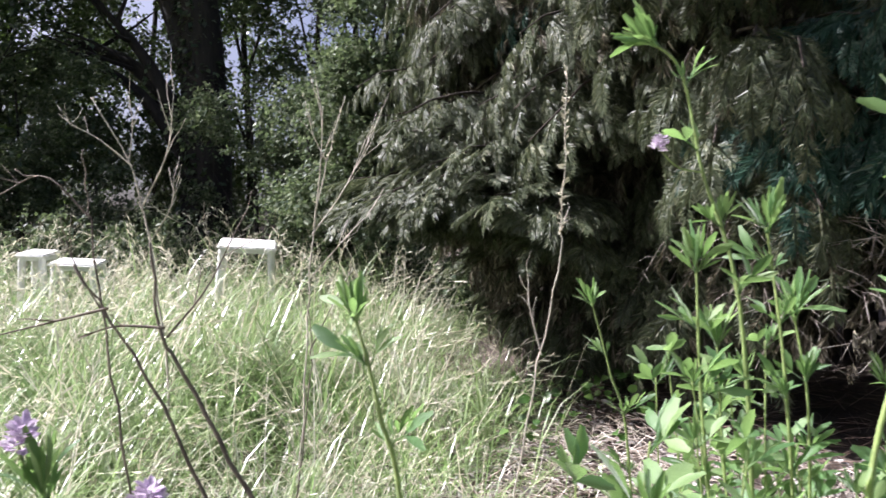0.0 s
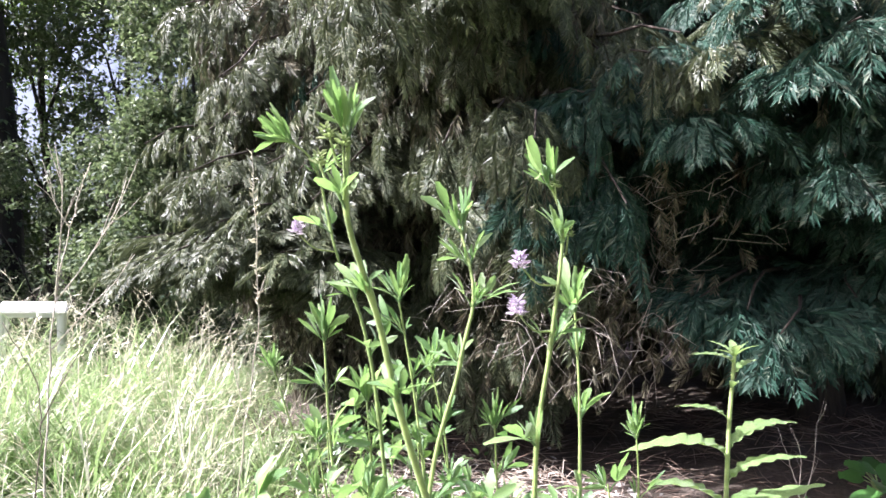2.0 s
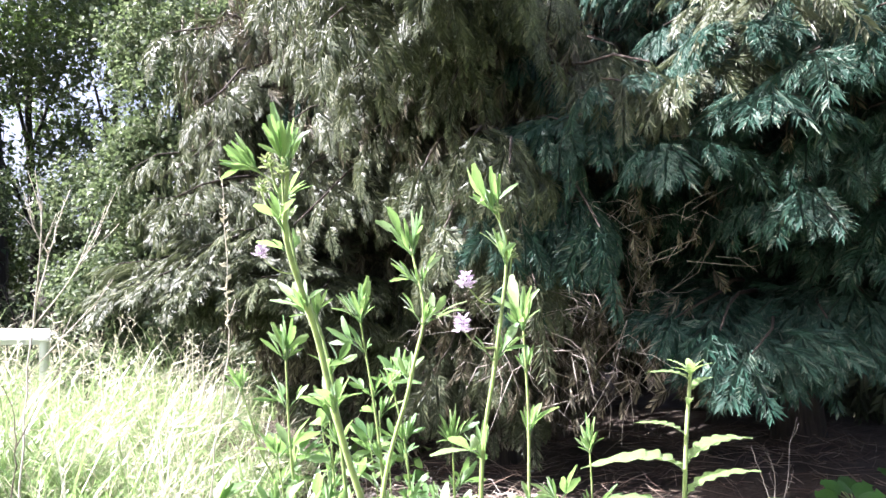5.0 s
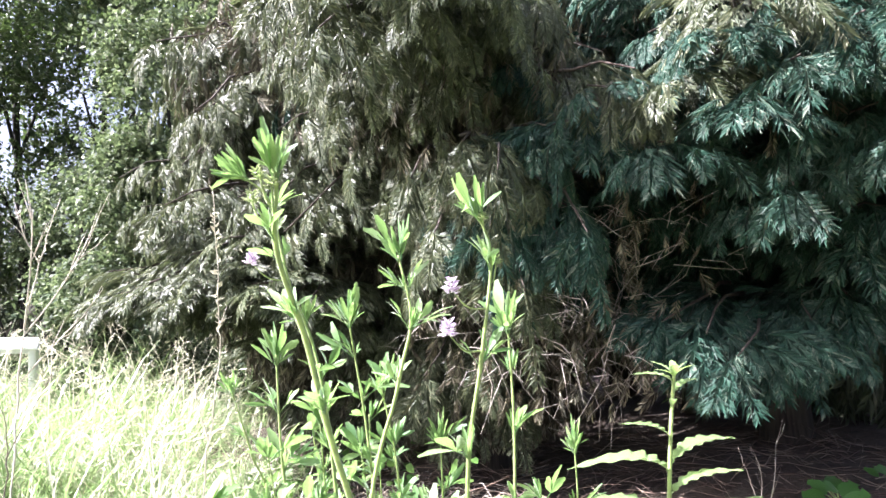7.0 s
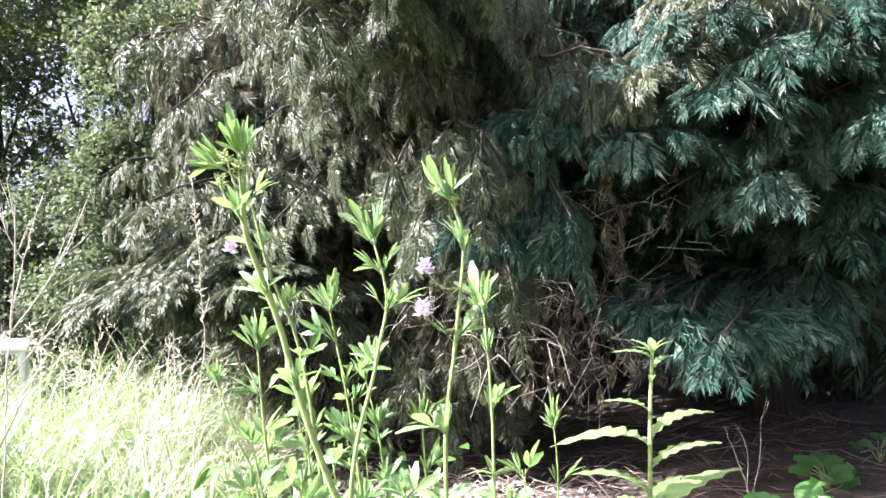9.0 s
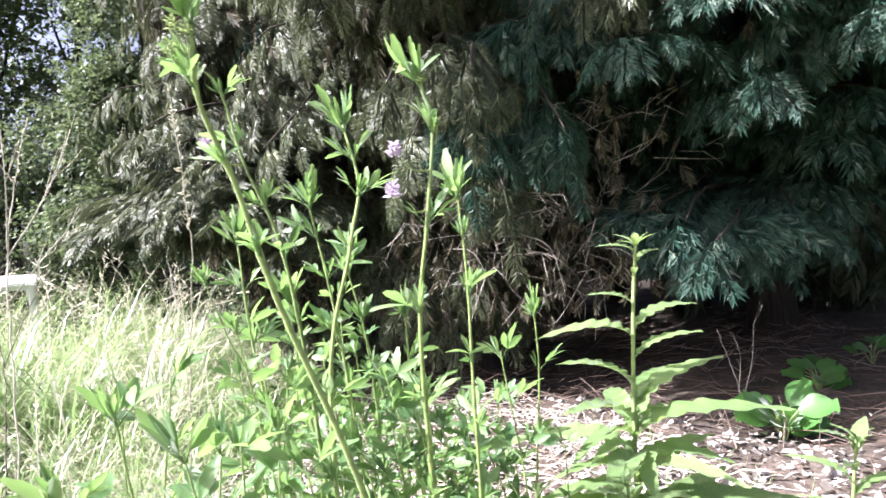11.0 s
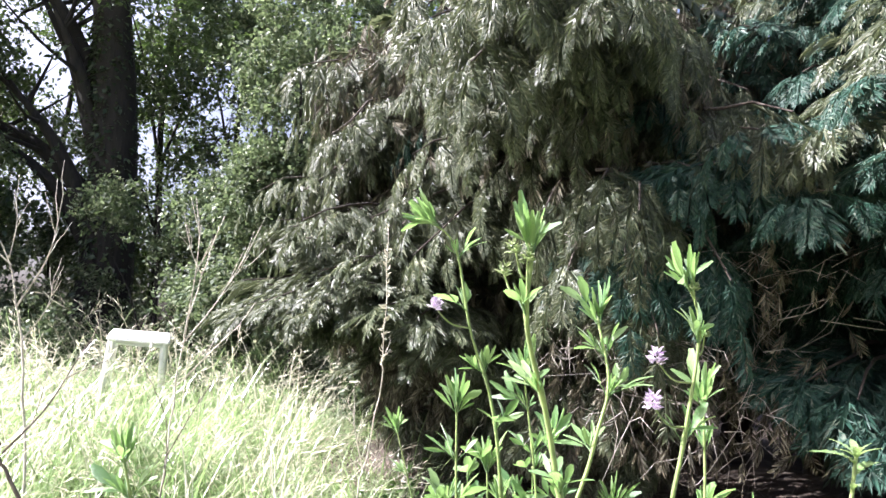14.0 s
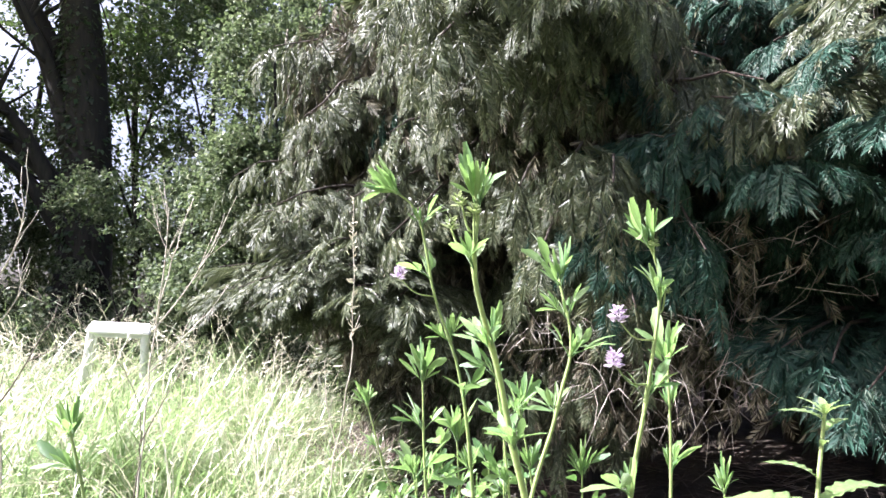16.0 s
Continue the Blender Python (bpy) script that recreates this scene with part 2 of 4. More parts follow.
class Tubes:
    """Gathers tapered tubes for one mesh."""

    def __init__(self):
        self.v, self.f, self.n = [], [], 0

    def add(self, pts, radii, sides=6):
        pts = np.asarray(pts, float)
        radii = np.broadcast_to(np.asarray(radii, float), (len(pts),))
        d = np.gradient(pts, axis=0)
        d /= np.linalg.norm(d, axis=1, keepdims=True) + 1e-9
        ref = np.array([1.0, 0.1, 0]) if abs(d[0][0]) < 0.8 else np.array([0, 1.0, 0.1])
        a = np.cross(d, ref)
        a /= np.linalg.norm(a, axis=1, keepdims=True) + 1e-9
        b = np.cross(d, a)
        t = np.linspace(0, 2 * np.pi, sides, endpoint=False)
        ring = pts[:, None] + radii[:, None, None] * (np.cos(t)[None, :, None] * a[:, None] + np.sin(t)[None, :, None] * b[:, None])
        k = np.arange(len(pts) - 1)[:, None] * sides
        j = np.arange(sides)[None]
        q = np.stack([k + j, k + (j + 1) % sides, k + sides + (j + 1) % sides, k + sides + j], -1).reshape(-1, 4)
        tip = len(pts) * sides
        self.v.append(np.concatenate([ring.reshape(-1, 3), pts[-1:] + d[-1] * radii[-1]]))
        self.f.append(q + self.n)
        last = (len(pts) - 1) * sides
        cap = np.stack([last + j[0], last + (j[0] + 1) % sides, np.full(sides, tip), np.full(sides, tip)], -1)[:, :3]
        self.t = getattr(self, "t_", [])
        self.t.append(cap + self.n)
        self.t_ = self.t
        self.n += tip + 1

    def mesh(self, name, mat):
        return mesh_of(name, np.concatenate(self.v), [np.concatenate(self.f), np.concatenate(self.t_)], mat)


def smooth_path(pts, n):
    """Catmull-Rom through the points, n samples."""
    p = np.asarray(pts, float)
    p = np.concatenate([2 * p[:1] - p[1:2], p, 2 * p[-1:] - p[-2:-1]])
    out = []
    for s in np.linspace(0, len(p) - 3 - 1e-6, n):
        i, t = int(s), s - int(s)
        a, b, c, d = p[i : i + 4]
        out.append(0.5 * (2 * b + (c - a) * t + (2 * a - 5 * b + 4 * c - d) * t * t + (3 * b - a - 3 * c + d) * t**3))
    return np.array(out)


def unit(v):
    v = np.asarray(v, float)
    return v / (np.linalg.norm(v) + 1e-9)


def frames_for(pos, ydir, zdir, size):
    """n x 3 x 4 placements: y along ydir, z near zdir."""
    y = ydir / (np.linalg.norm(ydir, axis=1, keepdims=True) + 1e-9)
    x = np.cross(y, zdir)
    x /= np.linalg.norm(x, axis=1, keepdims=True) + 1e-9
    z = np.cross(x, y)
    s = np.asarray(size, float).reshape(-1, 1)
    return np.stack([x * s, y * s, z * s, pos], -1)


def pose_of(pos, ydir, zdir, size):
    m = frames_for(np.array([pos], float), np.array([ydir], float), np.array([zdir], float), [size])[0]
    return Matrix([list(r) for r in m] + [[0, 0, 0, 1]])


def leaf_template(length=1.0, width=0.3, rows=5, fold=0.25, droop=0.25, wave=0.0, waves=5, peak=0.5, point=1.0, tip=0.04, teeth=0.0):
    """A leaf along +y: two halves folded at the midrib, bending down, with a wavy rim if wanted."""
    s = np.linspace(0, 1, rows + 1)
    w = width * 0.5 * np.sin(np.pi * s ** (math.log(0.5) / math.log(peak))) ** 0.8 * (1 - (1 - point) * s)
    w[1:-1] *= 1 + teeth * (-1.0) ** np.arange(rows - 1)
    w[0] = 0.02 * width
    w[-1] = tip * width
    y = length * s
    z = -droop * length * s * s
    v = []
    for i in range(rows + 1):
        wig = wave * width * math.sin(2 * math.pi * waves * s[i])
        v += [(-w[i], y[i], z[i] + fold * w[i] + wig * (0 < i < rows)), (0, y[i], z[i]), (w[i], y[i], z[i] + fold * w[i] - wig * (0 < i < rows))]
    f = []
    for i in range(rows):
        a = 3 * i
        f += [(a, a + 1, a + 4, a + 3), (a + 1, a + 2, a + 5, a + 4)]
    return np.array(v), np.array(f)


def joined(pieces):
    """Several (verts, faces) in one."""
    v, f, n = [], [], 0
    for pv, pf in pieces:
        v.append(pv)
        f.append(np.asarray(pf) + n)
        n += len(pv)
    return np.concatenate(v), np.concatenate(f)


def moved(tpl, m):
    return tpl[0] @ np.array(m.to_3x3()).T + np.array(m.translation), tpl[1]


# ---- ground ----
def ground():
    near = np.arange(-7, 7.001, 0.1)
    far = np.array([7.6, 8.5, 10, 12, 15, 20, 30, 50, 90, 180, 400, 900, 2000])
    ax = np.concatenate([-far[::-1], near, far])
    X, Y = np.meshgrid(ax, ax + 2.0)
    Z = ground_z(X, Y)
    Z += 0.006 * rng.standard_normal(Z.shape) * (np.hypot(X, Y) < 9)
    n = len(ax)
    i = (np.arange(n - 1)[:, None] * n + np.arange(n - 1)[None]).ravel()
    q = np.stack([i, i + 1, i + n + 1, i + n], -1)
    ob = new("ground", mesh_of("ground", np.stack([X, Y, Z], -1), [q], M_SOIL))
    tagged(ob, "bare brown soil with litter under the conifers", "ground", kind="structure")


ground()


def meadow_edge(y):
    """The meadow lies at x below this."""
    return np.where(y < 2.7, -0.04 + 0.30 * (y - 1.8), np.where(y < 3.6, 0.23 - 0.5 * (y - 2.7), -0.22 + 0.14 * (y - 3.6)))


# ---- conifers ----
def spray_template(seed, pairs=7, lets=2, open_angle=40, curl=0.2, wide=0.05):
    """A flat fan of scale-leaved fingers along +y, each finger a slim kite with short side teeth."""
    r = np.random.default_rng(seed)
    v, f = [], []

    def kite(p, d, length, width, tilt):
        d = unit(d)
        side = unit([d[1], -d[0], tilt])
        k = len(v)
        mid = p + d * length * 0.45
        v.extend([p, mid + side * width, p + d * length + np.array([0, 0, -0.12 * length]), mid - side * width])
        f.extend([(k, k + 1, k + 2), (k, k + 2, k + 3)])

    def tooth(p, d, length, width, tilt):
        side = unit([d[1], -d[0], tilt])
        k = len(v)
        v.extend([p - side * width, p + side * width, p + d * length])
        f.append((k, k + 1, k + 2))

    kite(np.zeros(3), np.array([0, 1.0, 0]), 1.02, wide * 0.7, r.normal(0, 0.2))
    for i in range(pairs):
        s = 0.08 + 0.82 * (i + 0.3) / pairs
        for sg in (-1, 1):
            if r.random() < 0.08:
                continue
            at = s + 0.035 * sg + r.uniform(-0.015, 0.015)
            L = (0.46 * (1 - at) ** 0.6 + 0.10) * min(1, 0.55 + 1.6 * at) * r.uniform(0.8, 1.2)
            a = radians(open_angle * (1 - 0.3 * at) + r.uniform(-7, 7)) * sg
            d = np.array([math.sin(a), math.cos(a), 0])
            p = np.array([0, at, 0])
            tilt = r.normal(0, 0.35)
            kite(p, d, L, wide * r.uniform(0.75, 1.2), tilt)
            for k in range(lets):
                for sg2 in (-1, 1):
                    a2 = a + sg2 * radians(30 + r.uniform(-8, 8))
                    q = p + d * L * (0.22 + 0.5 * k / max(1, lets))
                    tooth(q, np.array([math.sin(a2), math.cos(a2), 0]), L * (0.5 - 0.12 * k) * r.uniform(0.8, 1.2), wide * 0.55, tilt + r.normal(0, 0.3))
    v = np.array(v)
    v[:, 2] -= curl * v[:, 1] ** 2 + 0.35 * v[:, 0] ** 2
    return v, np.array(f)


SPRAYS = [spray_template(s, 8, 1 + s % 2, 36 + 3 * s, 0.12 + 0.06 * s, 0.026 + 0.003 * s) for s in range(4)]
ROUGH_SPRAYS = [spray_template(20 + s, 4, 0, 38, 0.2, 0.085) for s in range(2)]
THIN_SPRAYS = [spray_template(30 + s, 6, 0, 30 + 4 * s, 0.25, 0.036) for s in range(4)]
DOWN = np.array([0, 0, -1.0])


def conifer(label, base, height, reach, levels, low, hang, mat, lean=(0, 0), per=0.06, size=(0.085, 0.18), front=True, centre=250, spread=130, extra=(), second=None, curtain=lambda z, az: 1.0, inner=0, inner_low=0.25):
    """A cypress-like tree. reach(z, angle in degrees): how far its boughs go out.
    second: another foliage material, the chance of it for a bough at (z, angle), and its label."""
    t = thing("conifer_tree", label, "conifer", (base[0], base[1], gz(*base)), "conifers along the clearing")
    trunk = Tubes()
    zs = np.linspace(-0.05, height, 14)
    path = np.stack([lean[0] * zs + 0.03 * np.sin(zs * 2), lean[1] * zs + 0.03 * np.cos(zs * 1.7), zs], -1)
    trunk.add(path, np.interp(zs, [0, 0.3, height], [0.15, 0.11, 0.015]), 10)
    part("trunk", trunk.mesh("conifer_trunk", M_RED_BARK), t)
    P, Y, Z, S, B, C = [], [], [], [], [], []
    plan = list(extra)
    for k in range(levels):
        share = (k + U(0, 1)) / levels
        z0 = low + (height - low - 0.2) * share if not front else low + (2.3 - low) * share / 0.72 if share < 0.72 else 2.3 + (height - 2.5) * (share - 0.72) / 0.28
        az = centre + U(-spread, spread) if rng.random() < 0.85 else U(0, 360)
        plan.append((z0, az, reach(z0, az) * U(0.72, 1.05)))
    for z0, az, L in plan:
        d = np.array([math.cos(radians(az)), math.sin(radians(az)), 0])
        s = np.linspace(0, 1, 9)
        c = np.array([np.interp(z0, zs, path[:, 0]), np.interp(z0, zs, path[:, 1]), z0])
        fold = curtain(z0, az)
        up, dr = U(0.1, 0.3) * L, U(0.25, 0.45) * L * hang * min(1.0, fold + 0.1)
        bp = c + d * (L * s)[:, None] + np.array([0, 0, 1.0]) * (up * s - dr * s**2.2)[:, None]
        bp[1:] += rng.normal(0, 0.012, (8, 3))
        bough = Tubes()
        bough.add(bp, np.linspace(0.013, 0.002, 9) * min(1.4, max(0.6, L)), 5)
        part("bough", bough.mesh("conifer_bough", M_RED_BARK), t)
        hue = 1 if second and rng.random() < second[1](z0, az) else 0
        roll = U(-0.5, 0.5)
        flat = np.array([-d[1], d[0], 0])
        side = flat * math.cos(roll) + np.array([0, 0, 1.0]) * math.sin(roll)
        n = max(2, int(L * 0.78 / (0.085 if front and z0 < 2.4 else 0.17)))
        for i in range(n):
            f = 0.24 + 0.76 * (i + U(0.2, 0.8)) / n
            p = np.array([np.interp(f, s, bp[:, a]) for a in range(3)])
            e = np.array([np.interp(min(1, f + 0.06), s, bp[:, a]) for a in range(3)])
            along = unit(e - p) if f < 0.97 else unit(bp[-1] - bp[-2])
            for sg in (-1, 1):
                if i == n - 1 and sg == 1:
                    sd, sl = along, 0.16
                else:
                    sl = min(0.34, (1.06 - f) * 0.36 * L + 0.07) * U(0.75, 1.15)
                    sd = unit(along * U(0.7, 1.0) + side * sg * U(0.75, 1.0))
                normal = unit(np.cross(along, side) * (1 if np.cross(along, side)[2] > 0 else -1))
                lateral = unit(np.cross(normal, sd))
                m = max(2, int(sl / (per if front and z0 < 2.4 else 2 * per)))
                fall = hang * fold * U(0.6, 1.3)
                for j in range(m):
                    g = (j + U(0.2, 0.8)) / m
                    q = p + sd * sl * g + DOWN * (0.45 * fall * (sl * g) ** 1.3)
                    tip = j == m - 1
                    w = (-1 if j % 2 else 1) * U(0.35, 0.75) * (0.15 if tip else 1)
                    drop = fall * U(0.5, 1.5) * (0.45 + 0.55 * g)
                    P.append(q)
                    Y.append(unit(sd * 0.9 + lateral * w + DOWN * drop + rng.normal(0, 0.10, 3)))
                    out = unit(d + sd * 0.5)
                    Z.append(unit(normal + out * min(1.5, drop) * 0.8 + rng.normal(0, 0.22, 3)))
                    S.append(U(*size) * (1.1 - 0.3 * g) * (1.7 if z0 > 2.4 and front else 1.0))
                    B.append(f < 0.42 and rng.random() < 0.6)
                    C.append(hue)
    for _ in range(inner):
        z0, az = U(inner_low, 2.3), centre + U(-95, 95)
        d = np.array([math.cos(radians(az)), math.sin(radians(az)), 0])
        P.append(np.array([0, 0, z0]) + d * reach(z0, az) * U(0.4, 0.82))
        Y.append(unit(d * U(-0.1, 0.6) + DOWN + rng.normal(0, 0.25, 3)))
        Z.append(unit(d + rng.normal(0, 0.4, 3)))
        S.append(U(0.07, 0.15))
        B.append(True)
        C.append(0)
    P, Y, Z, S, B, C = map(np.array, (P, Y, Z, S, B, C))
    M = frames_for(P, Y, Z, S)
    which = rng.integers(0, 4, len(P))
    rough = (P[:, 2] > 2.5) | ((P[:, 1] > 0.15) & (P[:, 0] > -0.2)) | (P[:, 1] > 0.9) if front else np.ones(len(P), bool)
    sets = [("foliage", ~B & (C == 0), mat, "flat drooping sprays of scale leaves"), ("dead_foliage", B, M_BROWN_SPRAY, "brown dead sprays")]
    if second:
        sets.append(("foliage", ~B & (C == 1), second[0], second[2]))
    for nm, sel, mt, words in sets:
        pieces = []
        for k in range(4):
            a = sel & (which == k) & ~rough
            if a.any():
                pieces.append(tiled("", THIN_SPRAYS[k] if mt is M_BROWN_SPRAY else SPRAYS[k], M[a], None))
            a = sel & (which == k) & rough
            if a.any():
                pieces.append(tiled("", ROUGH_SPRAYS[k % 2] if front else THIN_SPRAYS[k], M[a], None))
        if pieces:
            v, f = joined(pieces)
            tagged(part(nm, mesh_of("conifer_" + nm, v, [f], mt, False), t, words), kind="stuff")
    return t


def reach_left(z, az):
    r = 0.62 if z < 0.5 else 0.86 if z < 0.7 else 1.12 if z < 1.2 else 1.12 + 0.3 * min(1, (z - 1.2) / 0.8)
    if z > 2.4:
        r *= max(0.25, 1 - (z - 2.4) / 3.2)
    a = (az - 265) % 360
    return r * (1.0 if a < 70 or a > 354 else 0.72)


def reach_mid(z, az):
    r = 0.75 + 0.75 * min(1, max(0, (z - 1.1) / 0.35))
    if z > 1.5:
        r *= max(0.2, 1 - (z - 1.5) / 2.5)
    return r * (0.85 if az < 238 else 0.72 if az > 275 else 1.0)


def reach_right(z, az):
    r = 2.4 if 1.15 < z < 1.55 else 2.0 if z >= 1.55 else 1.75
    if z > 2.3:
        r *= max(0.2, 1 - (z - 2.3) / 2.8)
    a = (az - 228) % 360
    return r * (0.7 if az < 226 else 1.0 if a < 40 else 0.85)


def reach_back(z, az):
    return 1.7 if z < 1.8 else 1.7 * max(0.2, 1 - (z - 1.8) / 3.8)


rng = np.random.default_rng(31)
conifer("tall conifer with grey-green foliage hanging to the grass", (0.62, 3.65), 5.2, reach_left, 165, 0.2, 1.15, M_SPRAY, per=0.05, size=(0.09, 0.18), centre=245, inner=2600, curtain=lambda z, az: 0.4 if z < 1.25 and az < 266 else 1.5,
        extra=[(0.72, 206, 0.75), (0.82, 192, 0.75), (0.92, 203, 0.85), (1.05, 198, 0.85), (0.75, 220, 0.9), (1.3, 205, 1.05), (1.55, 196, 1.1), (1.05, 218, 1.0), (1.15, 226, 1.15), (0.95, 214, 0.95), (1.2, 215, 1.05), (0.85, 230, 1.05), (1.0, 234, 1.2), (1.3, 230, 1.2), (0.92, 232, 1.35), (0.85, 226, 1.35), (0.98, 218, 1.3), (0.88, 222, 1.32), (0.8, 236, 1.3), (1.02, 228, 1.35), (0.84, 215, 1.25), (0.95, 210, 1.22), (0.86, 240, 1.3), (0.78, 246, 1.2), (0.9, 250, 1.3), (0.82, 256, 1.25), (0.78, 262, 1.2), (0.88, 259, 1.3), (0.7, 257, 1.1), (1.05, 238, 1.25), (1.0, 244, 1.25)])
rng = np.random.default_rng(32)
conifer("broad conifer with hanging sprays over dead inner twigs", (1.25, 3.15), 5.4, reach_mid, 180, 0.95, 1.15, M_SPRAY, per=0.05, size=(0.10, 0.18), centre=252, spread=85, inner=3200, curtain=lambda z, az: 2.2,
        # Blue tint on these boughs also paints in bluish skylit shade.
        second=(M_SPRAY_BLUE, lambda z, az: 0.8 if 1.0 < z < 1.4 and az > 250 else 0.1, "flat sprays of scale leaves, blue-green partly for skylit shade"),
        # The nine from 1.9 m up are added above view to shade lower fronds.
        extra=[(0.78, 232, 0.9), (0.72, 240, 0.95), (0.66, 246, 0.9), (0.6, 252, 0.85), (0.55, 262, 0.75), (1.28, 258, 1.4), (1.22, 263, 1.35), (1.35, 254, 1.45), (1.2, 268, 1.3), (1.38, 266, 1.45), (1.25, 248, 1.4), (1.9, 240, 1.75), (2.0, 244, 1.8), (2.1, 248, 1.85), (1.95, 252, 1.75), (2.2, 242, 1.8), (2.3, 247, 1.8), (2.05, 255, 1.75), (2.15, 237, 1.75), (2.4, 244, 1.75)])
rng = np.random.default_rng(33)
# Olive on the upper boughs imitates their sunlit, less blue look.
conifer("blue-green conifer with its boughs spread over bare ground", (3.0, 3.1), 5.2, reach_right, 130, 0.8, 0.6, M_SPRAY_BLUE, per=0.07, size=(0.11, 0.20), centre=228, spread=75, curtain=lambda z, az: 1.7, inner=2600, inner_low=1.05, second=(M_SPRAY, lambda z, az: 0.4 if z > 1.35 else 0.0, "flat sprays of scale leaves, olive to look sunlit"),
        extra=[(0.70, 233, 1.3), (0.62, 230, 1.2), (0.66, 241, 1.25), (0.72, 237, 1.6), (0.66, 226, 1.4), (1.2, 236, 1.9), (1.3, 231, 2.1), (1.4, 238, 2.0), (1.5, 228, 2.2), (0.78, 232, 1.75), (0.84, 238, 1.8), (1.34, 217, 2.3), (1.45, 214, 2.3), (1.3, 222, 2.25), (1.42, 224, 2.25), (1.55, 226, 2.3), (0.72, 223, 2.1), (0.68, 227, 2.15), (0.76, 220, 2.1), (0.64, 225, 2.0), (1.6, 238, 2.3), (1.5, 243, 2.3), (1.38, 229, 2.3), (1.5, 232, 2.3), (1.4, 236, 2.2), (1.55, 240, 2.2), (1.35, 245, 2.3), (1.5, 236, 2.45), (1.45, 229, 2.45), (2.0, 215, 1.5), (2.2, 222, 1.5), (2.4, 212, 1.5), (2.1, 206, 1.5), (2.6, 218, 1.4), (2.3, 200, 1.4)])
# Mostly hidden trees, added to block sky and sun behind the front boughs.
for bx, by in ((5.4, 2.2), (2.0, 6.0), (3.4, 5.6), (5.2, 4.6), (1.7, 6.0), (2.4, 4.7), (3.3, 4.3), (6.6, 5.8), (4.4, 7.4)):
    conifer("conifer added behind the clearing's edge to darken the gaps", (bx, by), 5.5, reach_back, 52, 0.3, 0.9, M_SPRAY, per=0.08, size=(0.30, 0.44), front=False)


# ---- broadleaf trees and shrubs ----
rng = np.random.default_rng(21)
LEAF_SMALL = np.array([(0, 0, 0), (0.3, 0.42, 0.06), (0, 1, -0.12), (-0.3, 0.42, 0.06)]), np.array([(0, 1, 2, 3)])


def broadleaf(name, label, category, base, trunk, limbs, clumps, leaf, count, mat, radius, group="trees behind the meadow", trunk_mat=None):
    """trunk: points relative to the base; limbs: (start share, end point); clumps: (centre, radius)."""
    t = thing(name, label, category, (base[0], base[1], gz(*base)), group)
    tb = Tubes()
    tp = smooth_path(trunk, 12)
    tr = np.linspace(radius, radius * 0.45, 12)
    tr[0] *= 1.35
    tb.add(tp, tr, 10)
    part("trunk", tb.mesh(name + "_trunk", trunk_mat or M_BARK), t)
    for share, end in limbs:
        lb = Tubes()
        s = tp[int(share * 11)]
        e = np.array(end, float)
        mid = (s + e) / 2 + np.array([0, 0, 0.12]) * np.linalg.norm(e - s)
        lp = smooth_path([s, mid, e], 8)
        lr = radius * 0.42
        lb.add(lp, np.linspace(lr, lr * 0.2, 8), 6)
        for k in range(4):
            f = rng.integers(3, 8)
            q = lp[f]
            o = unit(rng.normal(0, 1, 3) + unit(e - s)) * np.linalg.norm(e - s) * U(0.25, 0.5)
            lb.add(smooth_path([q, q + o * 0.5 + rng.normal(0, 0.05, 3), q + o], 5), np.linspace(lr * 0.25, lr * 0.06, 5), 4)
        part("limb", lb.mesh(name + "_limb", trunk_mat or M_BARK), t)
    P, D = [], []
    total = sum(r**2 for _, r in clumps)
    for c, r in clumps:
        n = int(count * r * r / total)
        twigs = max(3, n // 14)
        tc = np.array(c) + r * rng.normal(0, 0.42, (twigs, 3)) * np.array([1, 1, 0.85])
        td = rng.normal(0, 1, (twigs, 3)) + np.array([0, 0, -0.25])
        k = rng.integers(0, twigs, n)
        along = rng.uniform(-1, 1, (n, 1)) * leaf * 2.6
        P.append(tc[k] + unit(td)[k] * 0 + td[k] / np.linalg.norm(td[k], axis=1, keepdims=True) * along + rng.normal(0, leaf * 0.35, (n, 3)))
        D.append(td[k] * 0.5 + rng.normal(0, 0.8, (n, 3)))
    P, D = np.concatenate(P), np.concatenate(D)
    keep = P[:, 2] > 0.03
    P, D = P[keep], D[keep]
    Z = rng.normal(0, 0.55, P.shape) + np.array([0, 0, 1.0])
    v, f = tiled("", LEAF_SMALL, frames_for(P, D, Z, leaf * rng.uniform(0.7, 1.3, len(P))), None)
    tagged(part("crown", mesh_of(name + "_crown", v, [f], mat), t, "many small separate leaves"), kind="stuff")
    return t


def clumps_in(n, x, y, z, r):
    return [((U(*x), U(*y), U(*z)), U(*r)) for _ in range(n)]


